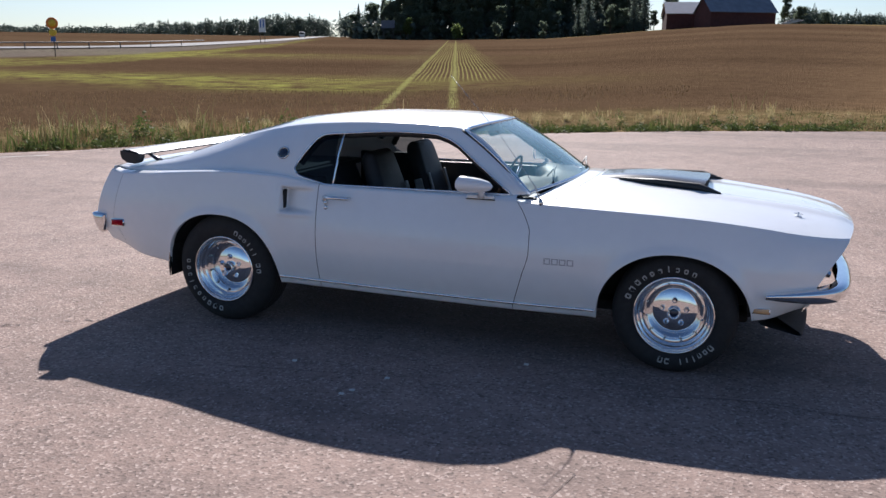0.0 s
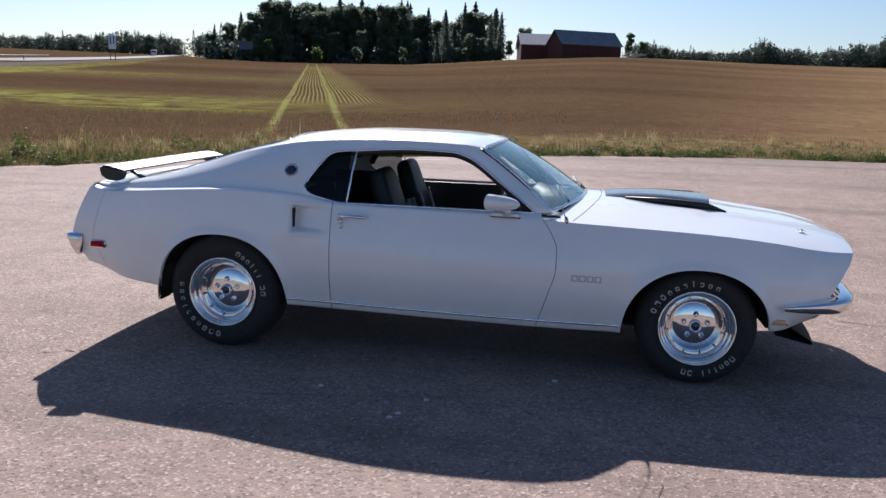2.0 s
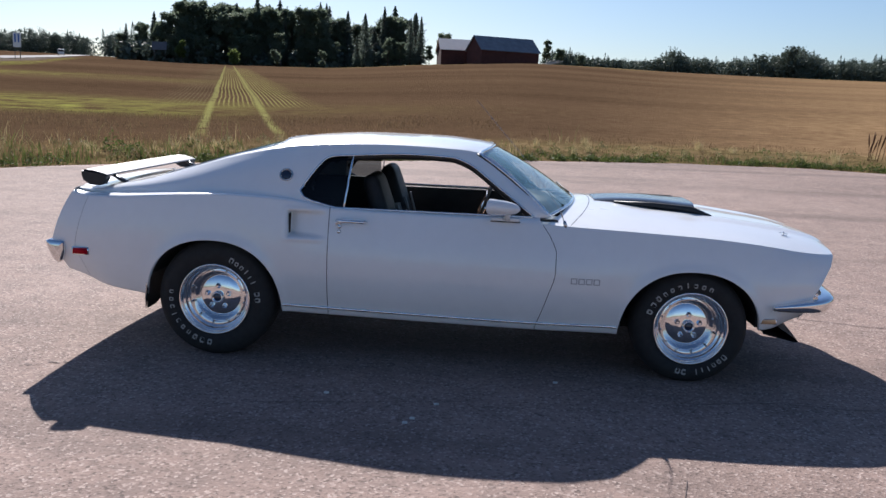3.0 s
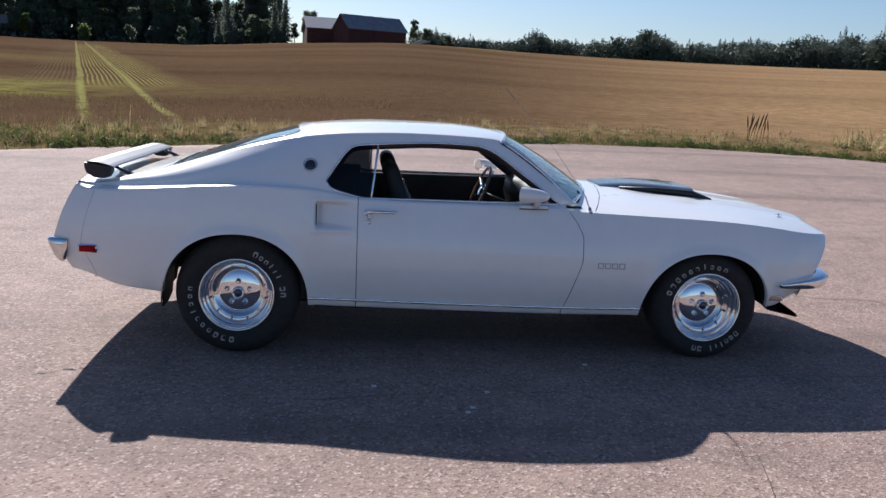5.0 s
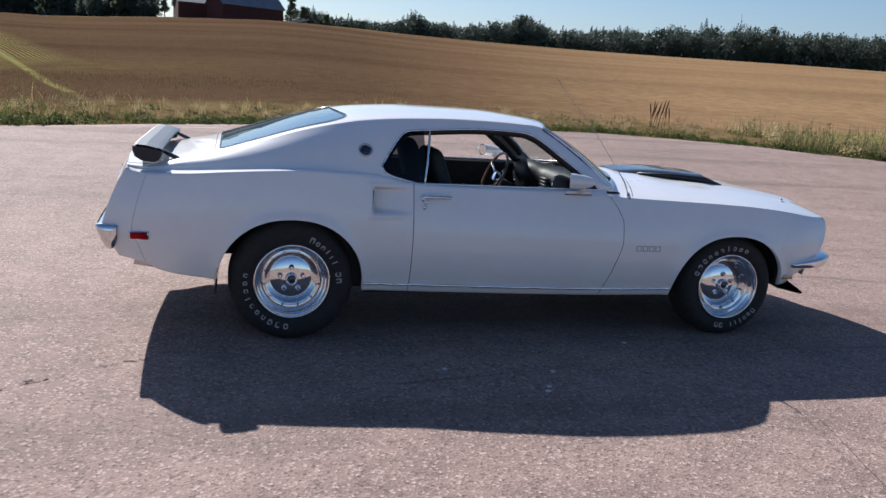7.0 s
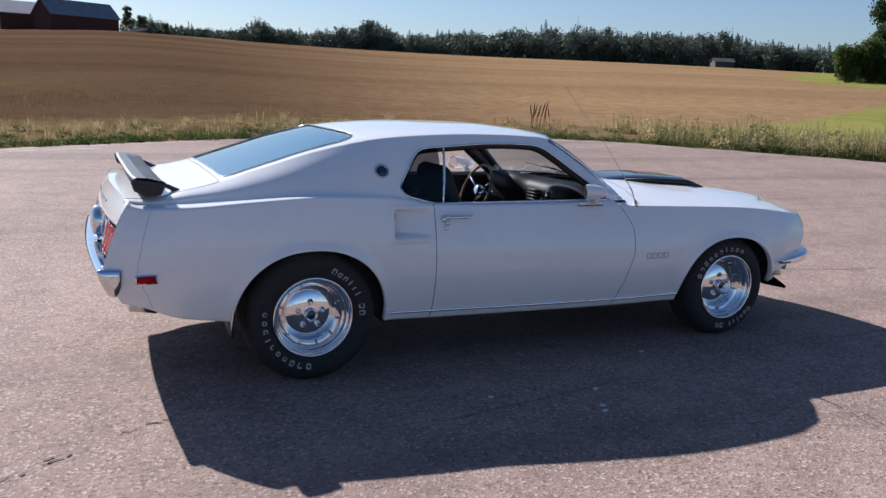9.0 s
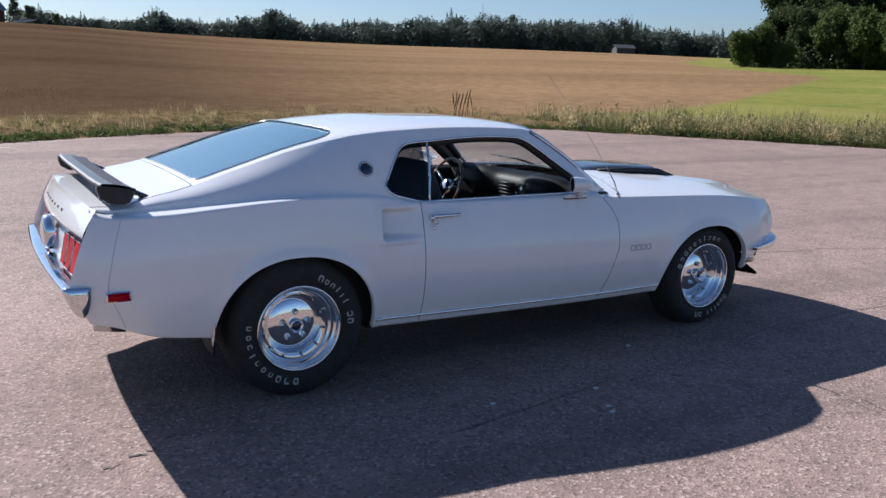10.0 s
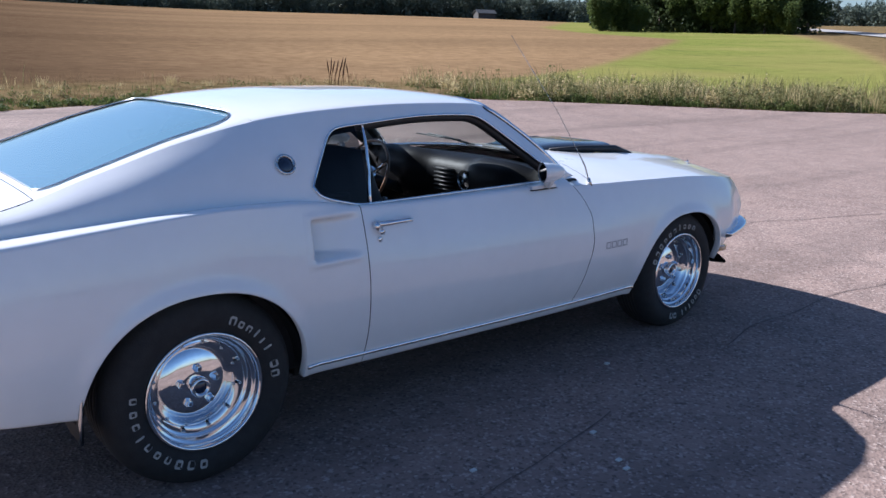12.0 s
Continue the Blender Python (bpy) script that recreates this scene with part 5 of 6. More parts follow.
def trunk_vf(h, r):
    pts = [(0.05 * h * 0.05 * math.sin(k), 0.0, -0.4 + k * (h + 0.4) / 6) for k in range(7)]
    vf = [tube(pts, [r * (1 - 0.14 * k) for k in range(7)], 7)]
    for k in range(5):
        a, z = k * 2.4, h * (0.35 + 0.1 * k)
        vf.append(tube([(0, 0, z), (0.11 * h * math.cos(a), 0.11 * h * math.sin(a), z + 0.09 * h), (0.2 * h * math.cos(a), 0.2 * h * math.sin(a), z + 0.15 * h)], [r * 0.45, r * 0.3, r * 0.1], 5))
    return joined(*vf)


def tree(kind, h, wide, n, size, mat, label, category="tree", group=""):
    t = thing(kind, (0, 0, 0), label, category, group)
    if kind == "bush":
        crown = broad_leaves(h, wide, n, size, 7, 0.0)
    elif kind == "spruce":
        crown = spruce_leaves(h, wide, n, size)
    else:
        crown = broad_leaves(h, wide, n, size)
    ob = new("crown", fast_mesh("crown", crown, 4, mat))
    ob.parent = t
    piece("trunk", trunk_vf(h * (0.92 if kind == "spruce" else 0.7), h * 0.017 + 0.04), BARK, t)
    return t


def spot(az, r, sink=0.0):
    x, y = CX + r * math.sin(radians(az)), CY + r * math.cos(radians(az))
    return x, y, float(land(x, y)) - sink


def height_to(az, r, elev):
    """The height a thing at that place needs to reach an elevation seen from the lot."""
    return 1.5 + r * math.tan(radians(elev)) - spot(az, r)[2]


def plant(model, model_h, az, r, elev, sink=0.2):
    s = max(0.3, height_to(az, r, elev) / model_h)
    m = Matrix.Translation(spot(az, r, sink)) @ Matrix.Rotation(rng.uniform(0, 6.28), 4, "Z")
    t = copy_thing(model, m)
    wide = s * rng.uniform(0.8, 1.3)
    t.scale = (wide, wide, s)
    return t


GROVE = "trees of the grove by the field"
models = [
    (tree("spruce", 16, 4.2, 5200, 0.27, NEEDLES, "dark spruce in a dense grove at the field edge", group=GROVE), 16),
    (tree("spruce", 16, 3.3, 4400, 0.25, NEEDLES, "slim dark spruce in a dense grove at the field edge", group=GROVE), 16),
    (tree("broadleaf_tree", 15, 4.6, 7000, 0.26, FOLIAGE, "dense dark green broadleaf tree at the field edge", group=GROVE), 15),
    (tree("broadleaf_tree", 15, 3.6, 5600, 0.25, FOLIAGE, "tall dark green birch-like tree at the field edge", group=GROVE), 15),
]
used = set()


def grove(az, r, elev, k):
    model, h = models[k]
    if k not in used:
        used.add(k)
        s = max(0.3, height_to(az, r, elev) / h)
        model.matrix_basis = Matrix.Translation(spot(az, r, 0.2)) @ Matrix.Diagonal((s, s, s, 1))
        return model
    return plant(model, h, az, r, elev)


tops = curve((-24.5, 3.5), (-22.8, 4.5), (-21.4, 5.3), (-20.6, 5.9), (-19.2, 6.0), (-15.2, 6.1), (-12.3, 6.0), (-9.6, 5.2), (-7.7, 5.8), (-5.4, 5.55), (-4.5, 4.6), (-3.6, 4.9))
for az in np.arange(-24.6, -5.0, 0.6):
    k = 2 + int(rng.integers(2)) if az < -13 and rng.uniform() < 0.5 else int(rng.choice([0, 0, 1, 2, 3]))
    if -9.8 < az < -9.1:
        continue
    grove(az + rng.uniform(-0.2, 0.2), rng.uniform(272, 284), float(tops(az)) + (0.45 if k < 2 else 0.6) - abs(rng.normal(0, 0.5)), k)
for az in np.arange(-24.2, -5.2, 0.75):
    if -9.9 < az < -9.1:
        continue
    grove(az + rng.uniform(-0.3, 0.3), rng.uniform(286, 300), float(tops(az)) + 0.55 - abs(rng.normal(0.1, 0.5)), 2 + int(rng.integers(2)) if rng.uniform() < 0.6 else 0)
for az in np.arange(-24.5, -10.2, 0.85):
    grove(az + rng.uniform(-0.3, 0.3), rng.uniform(264, 270), float(tops(az)) * rng.uniform(0.58, 0.76), 2 + int(rng.integers(2)))
for az, e, k in ((-8.9, 5.35, 0), (-9.5, 4.2, 1), (-3.6, 5.0, 3), (-4.6, 4.0, 3), (-6.6, 4.2, 3), (-7.4, 4.5, 2), (-5.9, 5.5, 1), (-5.2, 5.6, 1), (3.3, 4.7, 3), (4.2, 4.1, 2), (5.6, 3.5, 2)):
    grove(az, 262 if az < 0 else 268, e, k)

under = []
for az in np.arange(-24.6, -5.4, 0.12):
    if -9.7 < az < -9.3:
        continue
    x, y, z = spot(az, rng.uniform(266, 285))
    under.append(leaf_quads(np.stack([rng.uniform(-1.5, 1.5, 70), rng.uniform(-2, 2, 70), rng.uniform(-0.3, 7.0, 70) * rng.uniform(0.3, 1)], 1), 0.7) + [x, y, z])
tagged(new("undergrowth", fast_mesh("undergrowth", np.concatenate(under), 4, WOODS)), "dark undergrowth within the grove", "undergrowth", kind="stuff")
lone = tree("bush", 4.2, 2.2, 900, 0.28, FOLIAGE_LIGHT, "round green bush at the end of the drill rows", "bush")
lone.matrix_basis = Matrix.Translation(spot(-17.6, 250, 0.3)) @ Matrix.Diagonal((1.25, 1.25, 1.25, 1))
slim = tree("broadleaf_tree", 6.5, 1.6, 800, 0.3, FOLIAGE_LIGHT, "slim light green young tree before the grove")
slim.matrix_basis = Matrix.Translation(spot(-20.9, 255, 0.2)) @ Matrix.Diagonal((1.2, 1.2, 1.15, 1))
for az in (-14.8, -11.7):
    c = tree("bush", 4.0, 1.5, 600, 0.28, FOLIAGE, "dark conical bush before the grove", "bush")
    c.matrix_basis = Matrix.Translation(spot(az, 248, 0.2)) @ Matrix.Diagonal((1.25, 1.25, 1.4, 1))

# the nearer grove over the meadow
NEAR_GROVE = "trees of the nearer grove"
big = [
    (tree("bush", 7, 4.2, 15000, 0.155, FOLIAGE_LIGHT, "big rounded leafy bush at the meadow edge", "bush", NEAR_GROVE), 7),
    (tree("broadleaf_tree", 12, 4.8, 13000, 0.19, GROVE_DARK, "tall dark broadleaf tree above the meadow", "tree", NEAR_GROVE), 12),
    (tree("spruce", 13, 3.4, 6500, 0.22, GROVE_NEEDLES, "dark ragged spruce above the meadow", "tree", NEAR_GROVE), 13),
]
first = [True] * 3
for az, r, e, k in ((49.3, 132, 4.0, 0), (50.4, 134, 4.4, 0), (50.9, 146, 5.6, 1), (51.6, 150, 7.0, 1), (52.3, 150, 7.6, 2), (53.4, 148, 7.9, 1), (53.9, 150, 8.6, 2), (53.0, 140, 5.6, 1), (54.6, 136, 5.6, 0), (54.9, 150, 8.2, 1), (55.8, 152, 8.6, 2), (56.2, 134, 5.2, 0), (56.6, 148, 8.0, 1), (57.4, 146, 8.2, 2), (57.6, 132, 5.2, 0), (58.6, 144, 7.4, 1), (59.4, 131, 4.9, 0), (60.3, 146, 6.6, 1), (61.2, 133, 4.9, 1), (61.9, 140, 5.3, 1), (51.6, 131, 3.4, 0), (60.6, 128, 3.6, 0)):
    model, h = big[k]
    if first[k]:
        first[k] = False
        s = height_to(az, r, e) / h
        model.matrix_basis = Matrix.Translation(spot(az, r, 0.4)) @ Matrix.Diagonal((s, s, s, 1))
    else:
        plant(model, h, az, r, e, 0.4)


heap = []
for az in np.arange(49.3, 62.0, 0.16):
    x, y, z = spot(az, rng.uniform(134, 146))
    heap.append(leaf_quads(np.stack([rng.uniform(-1.2, 1.2, 160), rng.uniform(-2, 2, 160), rng.uniform(-0.3, 4.5, 160) * rng.uniform(0.3, 1)], 1), 0.22) + [x, y, z])
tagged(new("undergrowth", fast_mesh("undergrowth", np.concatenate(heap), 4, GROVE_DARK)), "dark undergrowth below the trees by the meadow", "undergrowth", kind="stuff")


def woods(name, az0, az1, step, reach, top, depth, label, up=0.3, conifers=0.35):
    """A far edge of woodland as one mass of leaf clumps, tree by tree."""
    out = []
    for az in np.arange(az0, az1, step):
        for row in range(depth):
            a = az + rng.uniform(-1, 1) * step
            r = float(reach(a)) * (1.0 + 0.03 * row) * rng.uniform(0.985, 1.015) + 8
            x, y, z = spot(a, r, 0.3)
            h = max(2.5, height_to(a, r, float(top(a)) + up * rng.normal(0.75, 0.45) + 0.03 * row))
            h *= 1.0 + 0.22 * noise.noise((a * 0.9, r * 0.02, 4.0)) + rng.normal(0, 0.06)
            if row == 0 and rng.uniform() < 0.07:
                h *= 1.22
                q = broad_leaves(h, h * 0.45, 950, 0.027 * h, 13, 0.1)
            elif rng.uniform() < conifers:
                h *= rng.uniform(0.82, 1.06)
                q = spruce_leaves(h, h * rng.uniform(0.22, 0.32), 900, 0.021 * h)
            else:
                q = broad_leaves(h, h * rng.uniform(0.3, 0.48), 900, 0.022 * h, 11, 0.0)
            out.append(q + [x, y, z])
            low = np.stack([rng.uniform(-5, 5, 130), rng.uniform(-2, 2, 130), rng.uniform(-0.5, 0.7 * h, 130)], 1)
            out.append(leaf_quads(low, 0.55) + [x, y, z])
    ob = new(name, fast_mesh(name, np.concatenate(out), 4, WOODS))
    return tagged(ob, label, "woods", kind="stuff")


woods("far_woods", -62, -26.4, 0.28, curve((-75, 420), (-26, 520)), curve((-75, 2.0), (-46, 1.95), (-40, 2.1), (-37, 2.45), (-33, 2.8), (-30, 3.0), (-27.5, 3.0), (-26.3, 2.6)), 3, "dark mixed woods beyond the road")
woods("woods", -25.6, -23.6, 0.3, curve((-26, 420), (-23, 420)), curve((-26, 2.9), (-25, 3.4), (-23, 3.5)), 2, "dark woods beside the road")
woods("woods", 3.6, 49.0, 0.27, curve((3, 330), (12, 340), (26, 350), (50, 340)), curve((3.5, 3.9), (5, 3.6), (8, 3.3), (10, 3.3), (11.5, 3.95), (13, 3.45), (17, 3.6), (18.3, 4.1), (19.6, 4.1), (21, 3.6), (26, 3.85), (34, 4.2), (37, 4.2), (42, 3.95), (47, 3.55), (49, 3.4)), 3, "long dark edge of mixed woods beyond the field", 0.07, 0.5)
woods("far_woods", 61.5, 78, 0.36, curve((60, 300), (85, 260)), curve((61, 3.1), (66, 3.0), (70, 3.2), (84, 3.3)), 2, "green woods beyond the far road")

# barn with an annex
RED_BOARD = material("dark_red_boarding", (0.055, 0.016, 0.013), (0.085, 0.026, 0.02), 1.2, 0.85, fine=20)
ROOF_GREY = material("grey_sheet_roof", (0.10, 0.115, 0.14), (0.16, 0.175, 0.2), 0.7, 0.5, fine=12)
ROOF_DARK = material("dark_sheet_roof", (0.05, 0.055, 0.06), (0.08, 0.085, 0.09), 0.7, 0.8, fine=12, spec=0.2)
ROOF_PALE = material("pale_sheet_roof", (0.78, 0.66, 0.56), (0.84, 0.72, 0.62), 0.7, 0.35, fine=12)
PALE_WOOD = material("pale_sawn_timber", (0.42, 0.38, 0.32), (0.55, 0.5, 0.43), 3, 0.8)
WHITE_PAINT = material("white_paint", (0.7, 0.7, 0.68), (0.6, 0.6, 0.58), 2, 0.6)


def barn(at, turn, length, depth, eave, ridge, roof_mat, name, label, wall_mat=RED_BOARD):
    """A gabled farm building with boarded walls and an overhanging roof."""
    b = thing(name, (0, 0, 0), label, "barn")
    wall = [(0, 0, -1), (length, 0, -1), (length, depth, -1), (0, depth, -1), (0, 0, eave), (length, 0, eave), (length, depth, eave), (0, depth, eave), (0, depth / 2, ridge), (length, depth / 2, ridge)]
    piece("wall", (wall, [(0, 1, 5, 4), (1, 2, 6, 9, 5), (2, 3, 7, 6), (3, 0, 4, 8, 7)]), wall_mat, b, flat=True)
    sl = (ridge - eave) / (depth / 2)
    for k in (-1, 1):
        y0, y1 = (depth / 2, -0.5) if k < 0 else (depth / 2, depth + 0.5)
        z1 = ridge - sl * (depth / 2 + 0.5)
        v = [(-0.4, y0, ridge + 0.06), (length + 0.4, y0, ridge + 0.06), (length + 0.4, y1, z1 + 0.06), (-0.4, y1, z1 + 0.06)]
        v += [(x, y, z + 0.16) for x, y, z in v]
        piece("roof", (v, [(0, 1, 2, 3), (7, 6, 5, 4), (0, 4, 5, 1), (1, 5, 6, 2), (2, 6, 7, 3), (3, 7, 4, 0)]), roof_mat, b, flat=True)
    part("barn_door", box(length * 0.42, length * 0.6, -0.08, -0.01, 0, eave * 0.8), wall_mat, b)
    b.matrix_basis = Matrix.Translation(at) @ Matrix.Rotation(radians(turn), 4, "Z")
    return b


z_farm = float(spot(0.8, 238)[2]) - 0.1
fx, fy_, _ = spot(-1.05, 236)
barn((fx, fy_, z_farm), 28, 18.5, 9.5, 3.7, 7.4, ROOF_GREY, "barn", "dark red barn with grey sheet roof")
ax, ay, _ = spot(-3.8, 246)
barn((ax, ay, z_farm), 12, 9.5, 9, 3.9, 6.9, ROOF_PALE, "annex_barn", "dark red annex with sunlit pale roof")
for k, (az, tilt) in enumerate(((3.5, 24), (3.75, 18), (4.0, 14))):
    x, y, z = spot(az, 236)
    ob = part("timber_beam", box(-2.0, 2.0, -0.15, 0.15, -0.12, 0.18, 0.02, 1, pose(0, 0, 0, 0, -tilt, 0)), PALE_WOOD, None, "pale sawn timber beam lying on the bank")
    tagged(ob, "pale sawn timber beam lying on the bank", "timber", "timber by the barn")
    ob.matrix_basis = pose(x, y, z + 0.5, 0, 0, 10)
hx, hy, hz = spot(41.7, 322)
barn((hx, hy, hz), -20, 7, 5, 2.0, 3.2, ROOF_DARK, "farmhouse", "low grey-roofed house before the woods", material("weathered_grey_wall", (0.055, 0.052, 0.05), (0.08, 0.076, 0.072), 1, 0.8))

# the main road with its rail and signs
ROAD = material("sunlit_grey_road", (0.16, 0.155, 0.15), (0.21, 0.205, 0.2), 0.4, 0.85, spec=0.2)
STEEL = material("galvanised_steel", (0.11, 0.11, 0.115), (0.08, 0.08, 0.085), 4, 0.6, metal=0.3)
ORANGE = material("orange_sign_face", (0.75, 0.24, 0.04), (0.7, 0.2, 0.03), 10, 0.5)
YELLOW = material("yellow_sign_face", (0.75, 0.5, 0.04), (0.7, 0.45, 0.04), 10, 0.5)
BLUE = material("blue_sign_face", (0.04, 0.13, 0.4), (0.03, 0.1, 0.34), 10, 0.5)
road_r = curve((-80, 70), (-60, 82), (-46, 100), (-40, 109), (-37.5, 116), (-33.3, 150), (-29.2, 235), (-27.5, 340), (-26, 500), (-25.4, 620))
left = []
for az in np.concatenate([np.arange(-80, -34, 1.0), np.arange(-34, -25.3, 0.3)]):
    x, y, z = spot(az, float(road_r(az)))
    x2, y2, _ = spot(az + 0.1, float(road_r(az + 0.1)))
    d = Vector((x2 - x, y2 - y, 0)).normalized()
    left.append([(x + d.y * 3.6 * k, y - d.x * 3.6 * k, 0) for k in (1, 0.4, -0.4, -1)])
p = np.array(left)
p[..., 2] = land(p[..., 0], p[..., 1]) + 0.10
tagged(piece("road", grid(p, flip=True), ROAD), "pale sunlit main road across the field", "road", kind="structure")
PALE_ROAD = material("pale_gravel_road", (0.3, 0.285, 0.265), (0.38, 0.36, 0.335), 0.4, 0.9, spec=0.1)
side_r = curve((61.3, 176), (64, 137), (66, 111), (70, 84), (75, 66))
side = []
for az in np.linspace(61.3, 75, 34):
    side.append([(*spot(az, float(side_r(az)) * k)[:2], 0) for k in (1.0, 1.08, 1.17, 1.26)])
p = np.array(side)
p[..., 2] = land(p[..., 0], p[..., 1]) + 0.12
tagged(piece("side_road", grid(p), PALE_ROAD), "pale side road beyond the dry grass", "road", kind="structure")
rail = thing("guard_rail", (0, 0, 0), "grey steel guard rail on posts along the road", "guard rail")
line = []
for az in np.arange(-60, -33.5, 0.45):
    r = float(road_r(az)) - 6
    x, y, z = spot(az, r)
    line.append((x, y, z + 0.7))
    if len(line) % 4 == 0:
        part("post", box(x - 0.04, x + 0.04, y - 0.04, y + 0.04, z - 0.2, z + 0.74), STEEL, rail)
piece("rail", tube(line, 0.07, 6), STEEL, rail)

s1 = thing("road_sign", (0, 0, 0), "tall white and blue direction sign on posts by the road", "road sign")
x, y, z = spot(-30.3, 172)
for k in (-0.5, 0.5):
    piece("post", tube([(x + k, y, z - 0.5), (x + k, y, z + 4.6)], 0.06, 8), STEEL, s1)
part("sign_board", box(x - 0.75, x + 0.75, y - 0.08, y, z + 2.0, z + 4.6, 0.02, 1), WHITE_PAINT, s1)
for k in (-0.32, 0.32):
    part("blue_bar", box(x + k - 0.14, x + k + 0.14, y - 0.1, y - 0.082, z + 2.9, z + 4.4), BLUE, s1)
s2 = thing("warning_sign", (0, 0, 0), "round orange sign over a small blue plate on a pole", "road sign")
x, y, z = spot(-42.25, 72)
piece("post", tube([(x, y, z - 0.3), (x, y, z + 2.9)], 0.04, 8), STEEL, s2)
sg = piece("sign_disc", lathe([(0, -0.02), (0.42, -0.02), (0.44, 0.0), (0.42, 0.02), (0, 0.02)], 28), ORANGE, s2)
sg.matrix_basis = pose(x, y - 0.06, z + 2.55, 0, 0, 42)
sg2 = piece("sign_centre", lathe([(0, -0.03), (0.27, -0.03), (0.27, -0.02)], 24), YELLOW, s2)
sg2.matrix_basis = pose(x, y - 0.06, z + 2.55, 0, 0, 42)
sg3 = piece("small_disc", lathe([(0, -0.02), (0.27, -0.02), (0.28, 0.0), (0, 0.02)], 24), YELLOW, s2)
sg3.matrix_basis = pose(x, y - 0.06, z + 1.85, 0, 0, 42)
part("plate", box(x - 0.24, x + 0.24, y - 0.09, y - 0.05, z + 1.15, z + 1.5, 0.01, 1), BLUE, s2)
s3 = thing("notice_board", (0, 0, 0), "dark blue notice board before the grove", "board")
x, y, z = spot(-22.2, 258)
part("board", box(x - 2.2, x + 2.2, y - 0.1, y, z + 3.3, z + 5.6, 0.03, 1), material("slate_blue_board", (0.06, 0.08, 0.12), (0.09, 0.11, 0.15), 2, 0.6), s3)
for k in (-1.6, 1.6):
    piece("post", tube([(x + k, y + 0.1, z - 0.3), (x + k, y + 0.1, z + 5.5)], 0.09, 6), STEEL, s3)
mast = thing("radio_mast", (0, 0, 0), "thin grey lattice mast over the woods", "mast")
x, y, z = spot(32.74, 380)
piece("shaft", tube([(x, y, z), (x, y, 1.5 + 380 * math.tan(radians(5.1)))], [0.22, 0.1], 5), STEEL, mast)


def van(at, turn):
    v = thing("van", (0, 0, 0), "white van on the main road", "van")
    part("body", box(-2.4, 2.4, -0.95, 0.95, 0.35, 2.0, 0.18, 2), WHITE_PAINT, v)
    part("windscreen", box(2.2, 2.42, -0.8, 0.8, 1.15, 1.75, 0.03, 1), BLACK_PLASTIC, v)
    for a in (-1.5, 1.5):
        for b in (-0.9, 0.9):
            piece("wheel", lathe([(0, -0.1), (0.33, -0.1), (0.33, 0.1), (0, 0.1)], 16, (a, b, 0.33)), RUBBER, v)
    v.matrix_basis = Matrix.Translation(at) @ Matrix.Rotation(radians(turn), 4, "Z")
    return v


vr = float(road_r(-28.0))
vx, vy, vz = spot(-28.0, vr)
van((vx, vy, vz + 0.12), -62)

# ---- verge ----
STRAW = leafy("dry_grass", (0.12, 0.075, 0.036), (0.34, 0.24, 0.13), 0.35)
OLIVE = leafy("olive_grass", (0.11, 0.115, 0.045), (0.31, 0.30, 0.13), 0.35)
GRASS = leafy("green_grass", (0.055, 0.078, 0.022), (0.15, 0.18, 0.052), 0.35)
PALE_WEED = leafy("pale_dry_weed", (0.35, 0.28, 0.135), (0.63, 0.53, 0.29), 0.35)
WEED = leafy("dark_brown_weed", (0.06, 0.03, 0.016), (0.11, 0.055, 0.03), 0.2)


west = lambda x, y: smooth(-2, -8, x)  # noqa: E731
east = lambda x, y: smooth(10.5, 13.5, x)  # noqa: E731


def blades(x, y, h, w, lean):
    """Bent blades: two stacked quads each, tapering to the tip."""
    n = len(x)
    z = land(x, y)
    a, b = rng.uniform(0, 6.28, n), rng.uniform(0, 6.28, n)
    side = np.stack([np.cos(a), np.sin(a), 0 * a], 1) * (w / 2)[:, None]
    bend = np.stack([np.cos(b), np.sin(b), 0 * b], 1) * (lean * h)[:, None]
    root = np.stack([x, y, z - 0.03], 1)
    mid = root + bend * 0.3 + np.stack([0 * h, 0 * h, h * 0.6], 1)
    tip = root + bend + np.stack([0 * h, 0 * h, h], 1)
    q1 = np.stack([root - side, root + side, mid + side * 0.8, mid - side * 0.8], 1)
    q2 = np.stack([mid - side * 0.8, mid + side * 0.8, tip + side * 0.15, tip - side * 0.15], 1)
    return np.concatenate([q1, q2], 1).reshape(-1, 3)


